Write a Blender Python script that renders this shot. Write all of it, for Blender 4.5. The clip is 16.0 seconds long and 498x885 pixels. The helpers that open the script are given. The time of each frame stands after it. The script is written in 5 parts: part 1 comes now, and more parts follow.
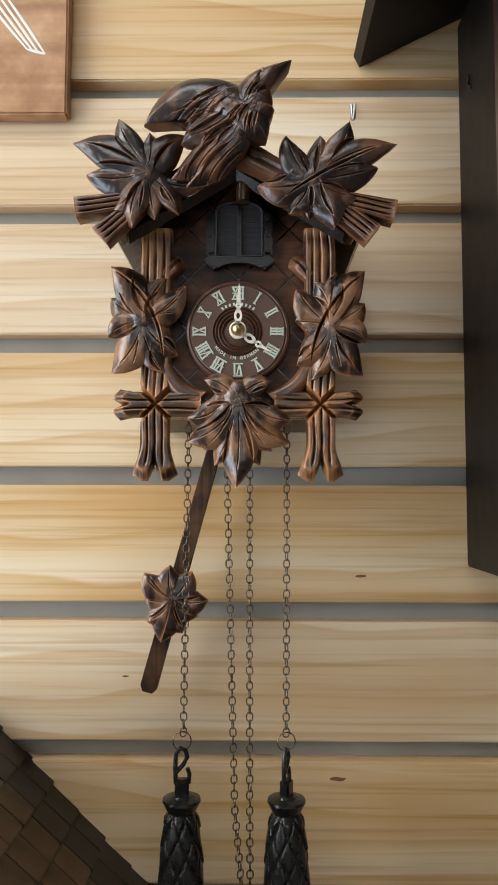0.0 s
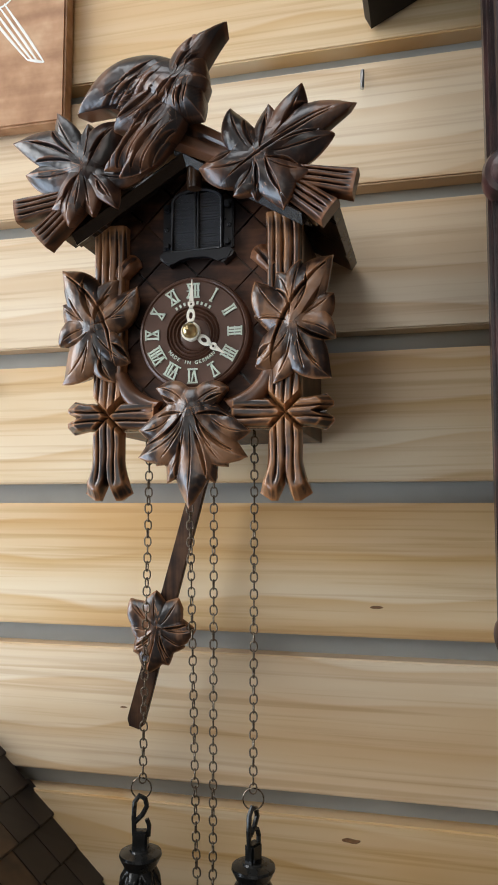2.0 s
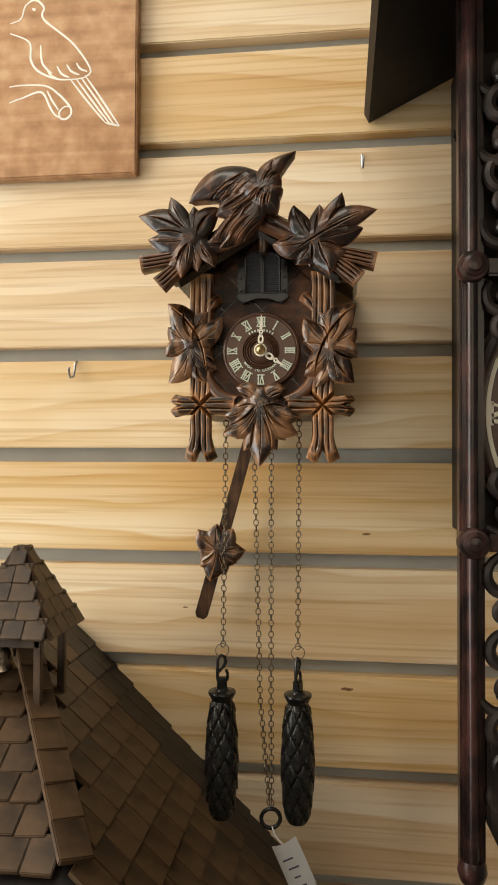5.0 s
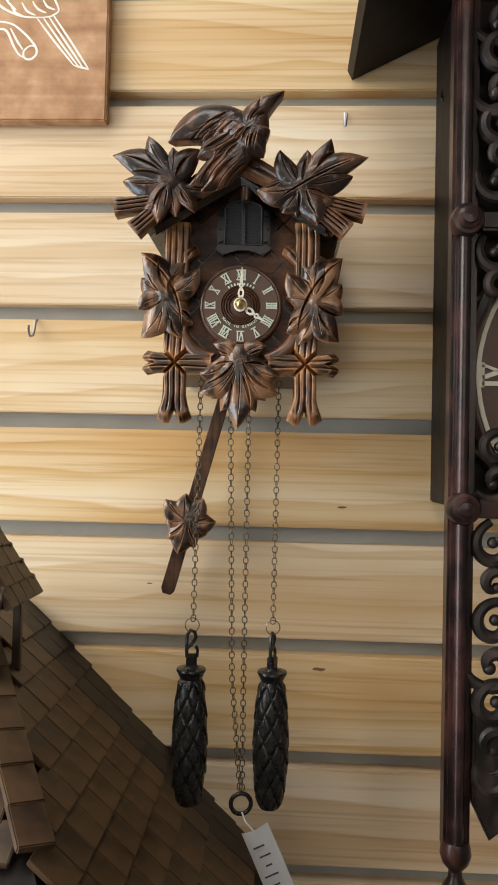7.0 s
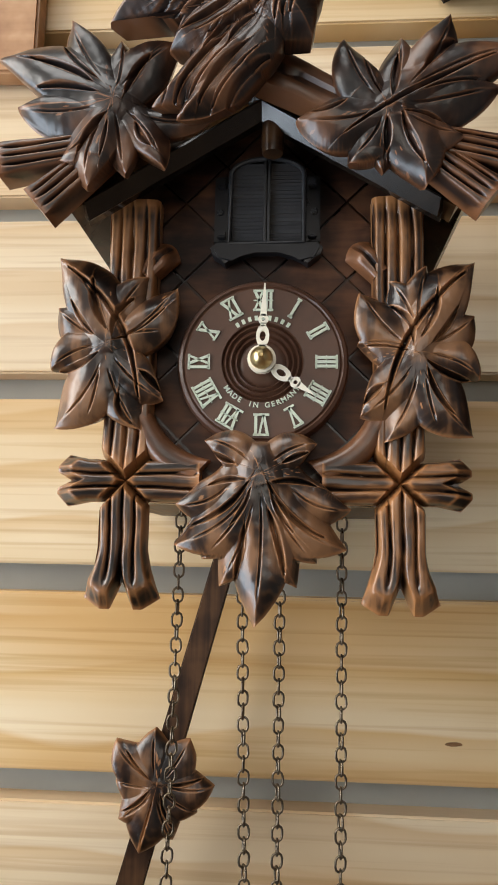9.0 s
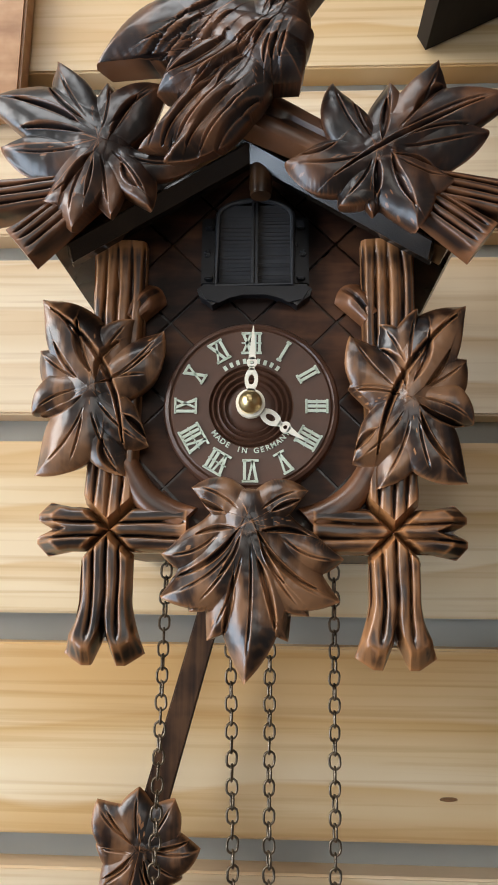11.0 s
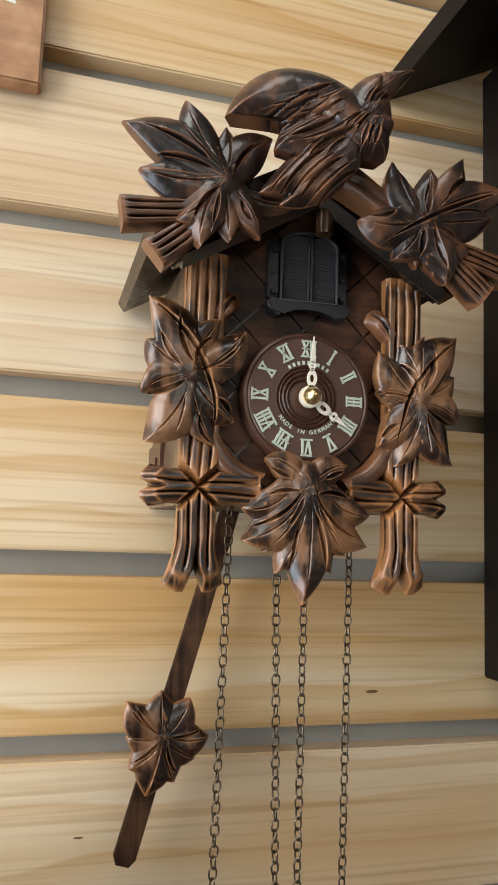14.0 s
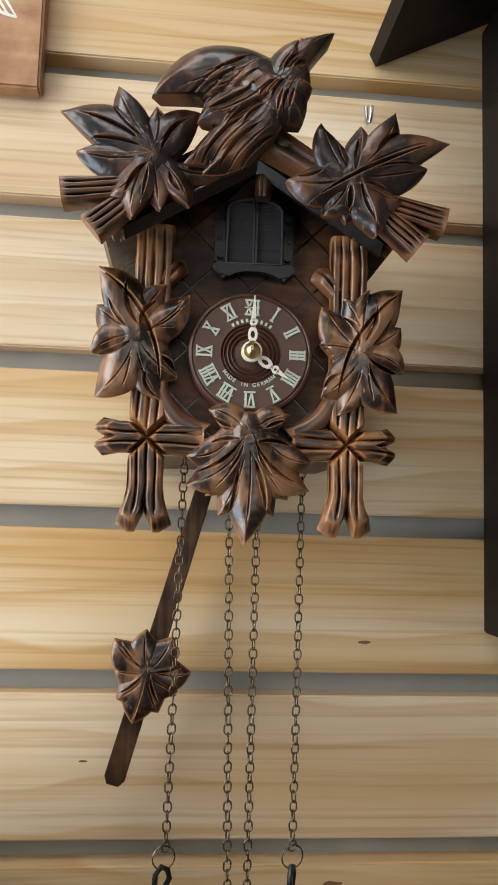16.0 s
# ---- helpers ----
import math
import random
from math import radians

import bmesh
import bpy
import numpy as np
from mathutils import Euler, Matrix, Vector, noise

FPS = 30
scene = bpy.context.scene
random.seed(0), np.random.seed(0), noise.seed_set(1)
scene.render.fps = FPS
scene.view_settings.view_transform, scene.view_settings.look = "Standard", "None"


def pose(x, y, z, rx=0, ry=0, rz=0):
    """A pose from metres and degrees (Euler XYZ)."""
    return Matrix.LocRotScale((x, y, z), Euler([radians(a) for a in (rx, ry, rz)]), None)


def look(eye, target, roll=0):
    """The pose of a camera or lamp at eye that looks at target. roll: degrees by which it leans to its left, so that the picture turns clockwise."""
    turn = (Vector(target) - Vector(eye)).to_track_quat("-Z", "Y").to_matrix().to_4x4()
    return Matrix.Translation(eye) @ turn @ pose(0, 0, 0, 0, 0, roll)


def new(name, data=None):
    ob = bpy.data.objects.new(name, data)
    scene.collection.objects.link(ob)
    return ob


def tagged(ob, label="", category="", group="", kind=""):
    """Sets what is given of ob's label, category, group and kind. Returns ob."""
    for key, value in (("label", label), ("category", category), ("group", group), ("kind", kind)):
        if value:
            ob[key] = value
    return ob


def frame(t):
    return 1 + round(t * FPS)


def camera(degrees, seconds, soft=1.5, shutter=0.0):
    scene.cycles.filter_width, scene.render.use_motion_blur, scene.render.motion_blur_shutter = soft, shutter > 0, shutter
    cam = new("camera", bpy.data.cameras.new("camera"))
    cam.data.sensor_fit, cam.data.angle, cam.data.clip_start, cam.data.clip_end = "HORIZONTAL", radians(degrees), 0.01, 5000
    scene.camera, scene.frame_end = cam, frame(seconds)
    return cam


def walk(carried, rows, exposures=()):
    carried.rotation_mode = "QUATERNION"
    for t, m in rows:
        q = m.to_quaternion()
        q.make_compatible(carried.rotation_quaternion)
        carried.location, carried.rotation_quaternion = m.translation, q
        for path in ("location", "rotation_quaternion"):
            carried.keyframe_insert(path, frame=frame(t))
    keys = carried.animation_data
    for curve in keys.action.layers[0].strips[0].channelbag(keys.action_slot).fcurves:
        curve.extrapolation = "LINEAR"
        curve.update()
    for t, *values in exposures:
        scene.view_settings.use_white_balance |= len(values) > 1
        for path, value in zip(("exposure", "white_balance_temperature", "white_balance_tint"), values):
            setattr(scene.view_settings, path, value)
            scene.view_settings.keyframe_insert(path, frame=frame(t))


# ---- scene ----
cam = camera(37.31, 16.0, soft=1.8)
PATH = [
    (0, (0.0131, -0.5525, 1.4979), (-0.0107, 1.4423, 1.6411), 0.12),
    (0.5, (0.0117, -0.5436, 1.5029), (-0.0351, 1.4508, 1.6454), 0.24),
    (1, (0.0041, -0.5283, 1.5050), (-0.0777, 1.4643, 1.6565), 0.24),
    (1.5, (0.0563, -0.5043, 1.4992), (-0.1399, 1.4797, 1.6586), -0.19),
    (2, (0.1244, -0.4872, 1.5038), (-0.3503, 1.4482, 1.6739), 0.04),
    (2.5, (0.1894, -0.4799, 1.4991), (-0.4889, 1.3933, 1.6754), -0.21),
    (3, (0.2067, -0.4870, 1.5076), (-0.6174, 1.3247, 1.7042), -0.45),
    (3.5, (0.2175, -0.5089, 1.5147), (-0.6237, 1.2930, 1.7276), -0.42),
    (4, (0.1910, -0.5504, 1.5179), (-0.4827, 1.3215, 1.7228), -0.07),
    (4.5, (0.1244, -0.6428, 1.5077), (-0.2745, 1.3116, 1.6539), -0.08),
    (4.7, (0.0984, -0.6723, 1.5112), (-0.2325, 1.2982, 1.5983), 0.07),
    (5.75, (0.0246, -0.7398, 1.4925), (-0.0893, 1.2568, 1.5138), 0.21),
    (6.8, (0.0196, -0.7062, 1.4738), (-0.0428, 1.2921, 1.5258), 0.81),
    (7, (0.0373, -0.6715, 1.4773), (-0.0614, 1.3253, 1.5313), 1.25),
    (7.5, (0.0477, -0.5568, 1.5036), (-0.0639, 1.4385, 1.5850), 1.23),
    (8, (0.0490, -0.4892, 1.5148), (-0.1127, 1.4991, 1.6578), 1.58),
    (8.5, (0.0347, -0.4319, 1.5198), (-0.1313, 1.5486, 1.7439), 1.53),
    (9, (0.0157, -0.3757, 1.5280), (-0.1266, 1.5979, 1.8193), 1.13),
    (9.5, (0.0136, -0.3586, 1.5311), (-0.0655, 1.6107, 1.8715), 0.43),
    (10, (0.0093, -0.3604, 1.5327), (-0.0646, 1.6017, 1.9131), 0.39),
    (10.2, (0.0085, -0.3602, 1.5319), (-0.0578, 1.6009, 1.9190), 0.30),
    (11.25, (0.0139, -0.3730, 1.5339), (-0.0881, 1.5881, 1.9126), 1.01),
    (12.3, (0.0235, -0.3857, 1.5297), (-0.1372, 1.5832, 1.8420), 1.94),
    (12.5, (0.0253, -0.3855, 1.5249), (-0.1422, 1.5874, 1.8072), 1.99),
    (13, (0.0098, -0.3957, 1.5157), (-0.1592, 1.5857, 1.7292), 2.66),
    (13.5, (-0.0568, -0.4138, 1.5245), (0.0873, 1.5682, 1.7502), 1.95),
    (14, (-0.1167, -0.4329, 1.5329), (0.4187, 1.4785, 1.7779), 2.07),
    (14.5, (-0.1677, -0.4340, 1.5280), (0.6192, 1.3784, 1.8374), 2.40),
    (15, (-0.1786, -0.4157, 1.5241), (0.6016, 1.4012, 1.8242), 3.06),
    (15.5, (-0.1037, -0.4431, 1.5238), (0.3715, 1.4849, 1.7625), 2.66),
    (16, (-0.0313, -0.4737, 1.5131), (0.1476, 1.5069, 1.7258), 1.74),
]
walk(cam, [(t, look(eye, target, roll)) for t, eye, target, roll in PATH],
     exposures=[(0, 0.05, 6450, 10), (2.0, 0.08, 6250, 10), (3.0, 0.06, 6050, 10), (3.5, 0.03, 6450, 10), (4, 0.04, 7250, 10), (4.7, 0, 8000, 10), (7, 0.12, 6900, 10), (8, 0.05, 6850, 10), (9.0, 0.15, 6750, 10), (9.6, 0.2, 6450, 10), (12.5, 0.2, 6500, 10), (13.5, 0.04, 6650, 10), (14.5, 0.04, 6750, 10), (16, 0.02, 6600, 10)])

# ---------------------------------------------------------------- world and light
world = bpy.data.worlds.new("world")
scene.world = world
world.use_nodes = True
sky = world.node_tree.nodes.new("ShaderNodeTexSky")
sky.sky_type, sky.sun_disc = "NISHITA", False
sky.sun_elevation, sky.sun_rotation = radians(40), radians(250)
world.node_tree.links.new(sky.outputs[0], world.node_tree.nodes["Background"].inputs[0])
world.node_tree.nodes["Background"].inputs[1].default_value = 0.1
scene.view_settings.exposure = 0.0


def window_light(name, eye, target, sx, sy, watts, colour):
    lamp = bpy.data.lights.new(name, "AREA")
    lamp.shape, lamp.size, lamp.size_y, lamp.energy, lamp.color = "RECTANGLE", sx, sy, watts, colour
    ob = new(name, lamp)
    ob.matrix_world = look(eye, target)
    return ob


# daylight: a high window and a glazed door in the west wall; fills added above and behind the camera
# added top fill that brightens the upper wall; no rooflight is known
window_light("added_top_fill", (-0.40, -0.80, 2.63), (-0.40, -0.80, 0), 0.75, 0.75, 7.6, (0.95, 0.95, 0.92))
window_light("window_daylight", (-1.63, -1.05, 2.13), (0.0, -0.75, 1.6), 1.5, 0.7, 27, (0.96, 0.95, 0.92))
window_light("door_daylight", (-1.63, -0.84, 0.95), (0.0, -0.55, 1.3), 1.15, 1.5, 36, (0.72, 0.85, 1.0))
# warm fill added behind the camera; no shopfront is known there
window_light("added_front_fill", (0.2, -3.04, 2.05), (0.2, 0, 1.9), 1.8, 0.9, 9, (1.0, 0.89, 0.77))


# ---------------------------------------------------------------- materials
def nodes_of(name):
    m = bpy.data.materials.new(name)
    m.use_nodes = True
    return m, m.node_tree.nodes, m.node_tree.links, m.node_tree.nodes["Principled BSDF"]


def ramp(nodes, stops):
    r = nodes.new("ShaderNodeValToRGB")
    while len(r.color_ramp.elements) < len(stops):
        r.color_ramp.elements.new(0.5)
    for e, (p, c) in zip(r.color_ramp.elements, stops):
        e.position, e.color = p, (*c, 1)
    return r


def add_bump(nodes, links, bsdf, source, strength, distance):
    b = nodes.new("ShaderNodeBump")
    b.inputs["Strength"].default_value, b.inputs["Distance"].default_value = strength, distance
    links.new(source, b.inputs["Height"])
    links.new(b.outputs[0], bsdf.inputs["Normal"])


def grain_material(name, dark, mid, light, scale, rough=(0.4, 0.6), detail=6, bump=0.15, spread=True, coat=0.0, edges=0.0, spec=0.5, contrast=(0.3, 0.7)):
    """Wood: stretched noise for the grain, broad noise for stain. Where edges > 0, ridges are paler: wear, and the
    light and shade of the relief painted in.
    """
    m, n, l, b = nodes_of(name)
    tc, mp = n.new("ShaderNodeTexCoord"), n.new("ShaderNodeMapping")
    mp.inputs["Scale"].default_value = scale
    l.new(tc.outputs["Object"], mp.inputs[0])
    vec = mp.outputs[0]
    if spread:
        oi, ad, cm = n.new("ShaderNodeObjectInfo"), n.new("ShaderNodeVectorMath"), n.new("ShaderNodeMath")
        cm.operation = "MULTIPLY"
        cm.inputs[1].default_value = 40
        l.new(oi.outputs["Random"], cm.inputs[0])
        l.new(mp.outputs[0], ad.inputs[0])
        l.new(cm.outputs[0], ad.inputs[1])
        vec = ad.outputs[0]
    fine, broad = n.new("ShaderNodeTexNoise"), n.new("ShaderNodeTexNoise")
    fine.inputs["Scale"].default_value, fine.inputs["Detail"].default_value, fine.inputs["Distortion"].default_value = 1.0, detail, 0.4
    broad.inputs["Scale"].default_value, broad.inputs["Detail"].default_value = 52, 3
    l.new(vec, fine.inputs["Vector"])
    l.new(tc.outputs["Object"], broad.inputs["Vector"])
    mixv = n.new("ShaderNodeMath")
    mixv.operation = "MULTIPLY_ADD"
    mixv.inputs[1].default_value = 0.45
    half = n.new("ShaderNodeMath")
    half.operation = "MULTIPLY"
    half.inputs[1].default_value = 0.55
    l.new(broad.outputs["Fac"], half.inputs[0])
    l.new(fine.outputs["Fac"], mixv.inputs[0])
    l.new(half.outputs[0], mixv.inputs[2])
    r = ramp(n, [(contrast[0], dark), (0.5, mid), (contrast[1], light)])
    l.new(mixv.outputs[0], r.inputs[0])
    colour = r.outputs[0]
    # paler ridges: partly wear, partly relief shading put into the colour
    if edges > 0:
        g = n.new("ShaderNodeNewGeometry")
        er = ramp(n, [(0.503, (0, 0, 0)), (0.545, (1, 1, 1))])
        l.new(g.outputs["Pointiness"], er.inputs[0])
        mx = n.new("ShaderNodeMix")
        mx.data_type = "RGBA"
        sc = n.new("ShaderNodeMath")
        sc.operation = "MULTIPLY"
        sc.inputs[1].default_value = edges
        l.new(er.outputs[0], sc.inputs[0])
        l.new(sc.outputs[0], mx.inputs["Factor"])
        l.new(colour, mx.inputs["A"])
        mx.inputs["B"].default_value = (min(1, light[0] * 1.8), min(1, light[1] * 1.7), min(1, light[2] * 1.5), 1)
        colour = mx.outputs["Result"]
    l.new(colour, b.inputs["Base Color"])
    rr = n.new("ShaderNodeMapRange")
    rr.inputs["To Min"].default_value, rr.inputs["To Max"].default_value = rough
    l.new(broad.outputs["Fac"], rr.inputs["Value"])
    l.new(rr.outputs[0], b.inputs["Roughness"])
    b.inputs["Specular IOR Level"].default_value = spec
    b.inputs["Coat Weight"].default_value = coat
    b.inputs["Coat Roughness"].default_value = 0.22
    add_bump(n, l, b, fine.outputs["Fac"], bump, 0.0006)
    return m


def plain_material(name, colour, rough=0.5, metal=0.0, vary=0.15, bump=0.05, scale=60, spec=0.5):
    m, n, l, b = nodes_of(name)
    tc, a = n.new("ShaderNodeTexCoord"), n.new("ShaderNodeTexNoise")
    a.inputs["Scale"].default_value, a.inputs["Detail"].default_value = scale, 5
    l.new(tc.outputs["Object"], a.inputs["Vector"])
    r = ramp(n, [(0.3, tuple(c * (1 - vary) for c in colour)), (0.7, tuple(min(1, c * (1 + vary)) for c in colour))])
    l.new(a.outputs["Fac"], r.inputs[0])
    l.new(r.outputs[0], b.inputs["Base Color"])
    b.inputs["Metallic"].default_value = metal
    b.inputs["Specular IOR Level"].default_value = spec
    rr = n.new("ShaderNodeMapRange")
    rr.inputs["To Min"].default_value, rr.inputs["To Max"].default_value = max(0.05, rough - 0.12), min(1, rough + 0.12)
    l.new(a.outputs["Fac"], rr.inputs["Value"])
    l.new(rr.outputs[0], b.inputs["Roughness"])
    add_bump(n, l, b, a.outputs["Fac"], bump, 0.0005)
    return m


def pine_material():
    """Clear pine board: bands along the board, growth streaks, scattered small knots."""
    m, n, l, b = nodes_of("pine_board")
    tc, oi, cm, ad = n.new("ShaderNodeTexCoord"), n.new("ShaderNodeObjectInfo"), n.new("ShaderNodeMath"), n.new("ShaderNodeVectorMath")
    cm.operation = "MULTIPLY"
    cm.inputs[1].default_value = 17
    l.new(oi.outputs["Random"], cm.inputs[0])
    l.new(tc.outputs["Object"], ad.inputs[0])
    l.new(cm.outputs[0], ad.inputs[1])

    def tex(scale, detail, distortion, sc):
        mp, t = n.new("ShaderNodeMapping"), n.new("ShaderNodeTexNoise")
        mp.inputs["Scale"].default_value = scale
        l.new(ad.outputs[0], mp.inputs[0])
        l.new(mp.outputs[0], t.inputs["Vector"])
        t.inputs["Scale"].default_value, t.inputs["Detail"].default_value, t.inputs["Distortion"].default_value = sc, detail, distortion
        return t

    band = tex((1.1, 1, 22), 4, 0.5, 1.0)
    streak = tex((4, 1, 230), 5, 0.5, 1.0)
    blot = tex((3, 1, 6), 2, 0.4, 1.3)
    # growth rings: bands across the board, bent by broad noise into arcs
    warp, wave = tex((2.6, 1, 7), 2, 0.3, 1.0), n.new("ShaderNodeTexWave")
    sep, com, lift = n.new("ShaderNodeSeparateXYZ"), n.new("ShaderNodeCombineXYZ"), n.new("ShaderNodeMath")
    l.new(ad.outputs[0], sep.inputs[0])
    lift.operation = "MULTIPLY_ADD"
    lift.inputs[1].default_value = 0.10
    l.new(warp.outputs["Fac"], lift.inputs[0])
    l.new(sep.outputs["Z"], lift.inputs[2])
    l.new(lift.outputs[0], com.inputs["Z"])
    wave.bands_direction, wave.wave_profile = "Z", "SAW"
    wave.inputs["Scale"].default_value, wave.inputs["Distortion"].default_value, wave.inputs["Detail"].default_value = 11, 1.5, 2
    l.new(com.outputs[0], wave.inputs["Vector"])
    r1 = ramp(n, [(0.32, (0.70, 0.495, 0.285)), (0.47, (0.775, 0.60, 0.385)), (0.62, (0.84, 0.695, 0.50))])
    l.new(band.outputs["Fac"], r1.inputs[0])
    r2 = ramp(n, [(0.34, (0.70, 0.56, 0.40)), (0.5, (1, 1, 1))])
    l.new(streak.outputs["Fac"], r2.inputs[0])
    mx = n.new("ShaderNodeMix")
    mx.data_type, mx.blend_type = "RGBA", "MULTIPLY"
    mx.inputs["Factor"].default_value = 0.5
    l.new(r1.outputs[0], mx.inputs["A"])
    l.new(r2.outputs[0], mx.inputs["B"])
    r4 = ramp(n, [(0.0, (1, 1, 1)), (0.55, (0.98, 0.95, 0.9)), (0.93, (0.85, 0.72, 0.55)), (1.0, (1, 1, 1))])
    l.new(wave.outputs["Fac"], r4.inputs[0])
    mw = n.new("ShaderNodeMix")
    mw.data_type, mw.blend_type = "RGBA", "MULTIPLY"
    reach = n.new("ShaderNodeMapRange")
    reach.inputs["From Min"].default_value, reach.inputs["From Max"].default_value, reach.inputs["To Min"].default_value = 0.35, 0.6, 0.15
    l.new(blot.outputs["Fac"], reach.inputs["Value"])
    l.new(reach.outputs[0], mw.inputs["Factor"])
    l.new(mx.outputs["Result"], mw.inputs["A"])
    l.new(r4.outputs[0], mw.inputs["B"])
    r3 = ramp(n, [(0.36, (0.9, 0.78, 0.62)), (0.58, (1, 1, 1))])
    l.new(blot.outputs["Fac"], r3.inputs[0])
    my = n.new("ShaderNodeMix")
    my.data_type, my.blend_type = "RGBA", "MULTIPLY"
    my.inputs["Factor"].default_value = 0.75
    l.new(mw.outputs["Result"], my.inputs["A"])
    l.new(r3.outputs[0], my.inputs["B"])
    tone, hue = n.new("ShaderNodeMapRange"), n.new("ShaderNodeHueSaturation")
    tone.inputs["To Min"].default_value, tone.inputs["To Max"].default_value = 0.82, 1.16
    l.new(oi.outputs["Random"], tone.inputs["Value"])
    l.new(tone.outputs[0], hue.inputs["Saturation"])
    l.new(my.outputs["Result"], hue.inputs["Color"])
    l.new(hue.outputs[0], b.inputs["Base Color"])
    b.inputs["Roughness"].default_value = 0.42
    b.inputs["Specular IOR Level"].default_value = 0.4
    add_bump(n, l, b, streak.outputs["Fac"], 0.12, 0.0004)
    return m


PINE = pine_material()
GREY = plain_material("grey_groove_paint", (0.36, 0.37, 0.345), 0.5, vary=0.1, scale=20)
PLASTER = plain_material("plaster", (0.20, 0.19, 0.175), 0.8, vary=0.06, scale=8)
FLOORING = grain_material("floor_boards", (0.1, 0.06, 0.035), (0.16, 0.1, 0.06), (0.22, 0.14, 0.08), (2, 20, 2))
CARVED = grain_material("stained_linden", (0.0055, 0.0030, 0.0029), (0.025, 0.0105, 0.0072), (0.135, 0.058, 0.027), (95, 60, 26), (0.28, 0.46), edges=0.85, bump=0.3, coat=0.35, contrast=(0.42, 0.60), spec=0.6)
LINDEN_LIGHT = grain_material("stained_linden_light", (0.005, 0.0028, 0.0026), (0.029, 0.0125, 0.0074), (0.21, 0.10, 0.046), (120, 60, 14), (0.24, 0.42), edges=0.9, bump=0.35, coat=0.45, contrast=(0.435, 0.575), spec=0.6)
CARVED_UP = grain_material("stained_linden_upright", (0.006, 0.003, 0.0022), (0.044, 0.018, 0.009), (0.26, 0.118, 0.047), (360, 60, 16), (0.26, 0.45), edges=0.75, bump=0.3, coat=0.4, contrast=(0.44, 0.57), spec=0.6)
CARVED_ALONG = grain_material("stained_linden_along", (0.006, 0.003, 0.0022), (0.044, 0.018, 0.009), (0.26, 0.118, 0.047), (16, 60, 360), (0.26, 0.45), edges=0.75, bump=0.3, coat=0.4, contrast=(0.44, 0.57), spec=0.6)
PANEL = grain_material("stained_front_board", (0.019, 0.009, 0.0065), (0.052, 0.0225, 0.0135), (0.115, 0.05, 0.026), (30, 60, 170), (0.36, 0.55), bump=0.08, spec=0.25, contrast=(0.42, 0.6))
ROOFING = grain_material("dark_roof_board", (0.008, 0.004, 0.0028), (0.022, 0.0105, 0.0055), (0.07, 0.032, 0.013), (40, 30, 160), (0.2, 0.36), bump=0.1, coat=0.25, spec=0.35, contrast=(0.43, 0.6))
FASCIA = grain_material("stained_fascia", (0.018, 0.008, 0.0035), (0.06, 0.027, 0.0095), (0.14, 0.066, 0.022), (26, 30, 200), (0.26, 0.42), bump=0.1, coat=0.2, spec=0.4, contrast=(0.42, 0.6))
SIDE = grain_material("bare_brown_board", (0.075, 0.042, 0.024), (0.14, 0.085, 0.049), (0.21, 0.135, 0.08), (300, 20, 8), (0.4, 0.55), bump=0.12, spec=0.35, contrast=(0.42, 0.6))
CASE = grain_material("stained_case_board", (0.022, 0.01, 0.006), (0.05, 0.023, 0.0115), (0.105, 0.05, 0.023), (300, 20, 8), (0.34, 0.52), bump=0.12, spec=0.35, contrast=(0.42, 0.6))
DIAL = plain_material("brown_dial", (0.082, 0.037, 0.022), 0.36, vary=0.15, scale=120)
# black plastic greyed so that its gloss highlights sit in the colour
BLACK_SHEEN = plain_material("black_plastic_sheen", (0.042, 0.043, 0.047), 0.34, vary=0.2, scale=150)
STRIP = grain_material("glossy_black_strip", (0.005, 0.004, 0.0035), (0.010, 0.0075, 0.006), (0.022, 0.015, 0.010), (30, 60, 150), (0.18, 0.3), bump=0.08, coat=0.5, spec=0.6, contrast=(0.42, 0.6))
BLACK = plain_material("black_plastic", (0.014, 0.014, 0.016), 0.32, vary=0.2, scale=150)
CREAM = plain_material("cream_plastic", (0.84, 0.79, 0.66), 0.4, vary=0.03)
NUMERAL = plain_material("pale_green_numeral", (0.60, 0.66, 0.54), 0.45, vary=0.06, scale=200)
BRASS = plain_material("brass", (0.80, 0.62, 0.31), 0.34, metal=1.0, vary=0.1)
CHAIN = plain_material("burnished_chain", (0.17, 0.135, 0.10), 0.30, metal=1.0, vary=0.3, scale=300)
STEEL = plain_material("steel_wire", (0.45, 0.46, 0.48), 0.3, metal=1.0, vary=0.1)
IRON = plain_material("black_iron", (0.020, 0.020, 0.019), 0.26, vary=0.5, scale=120, metal=0.35, bump=0.2)
SIGNWOOD = grain_material("cherry_plywood", (0.33, 0.155, 0.066), (0.47, 0.25, 0.122), (0.60, 0.37, 0.21), (5, 60, 75), (0.42, 0.6), bump=0.06, contrast=(0.36, 0.64))
WHITE = plain_material("white_engraving", (0.85, 0.82, 0.75), 0.6, vary=0.05)
MAHOGANY = grain_material("dark_mahogany", (0.01, 0.0055, 0.0055), (0.026, 0.0115, 0.0105), (0.062, 0.024, 0.02), (140, 60, 10), (0.25, 0.42), coat=0.2, bump=0.08, spec=0.35, contrast=(0.42, 0.6))
EBONY = grain_material("ebonised_board", (0.0045, 0.0034, 0.003), (0.0105, 0.0075, 0.0062), (0.023, 0.016, 0.0125), (160, 40, 10), (0.42, 0.62), bump=0.2, spec=0.22, contrast=(0.3, 0.75))
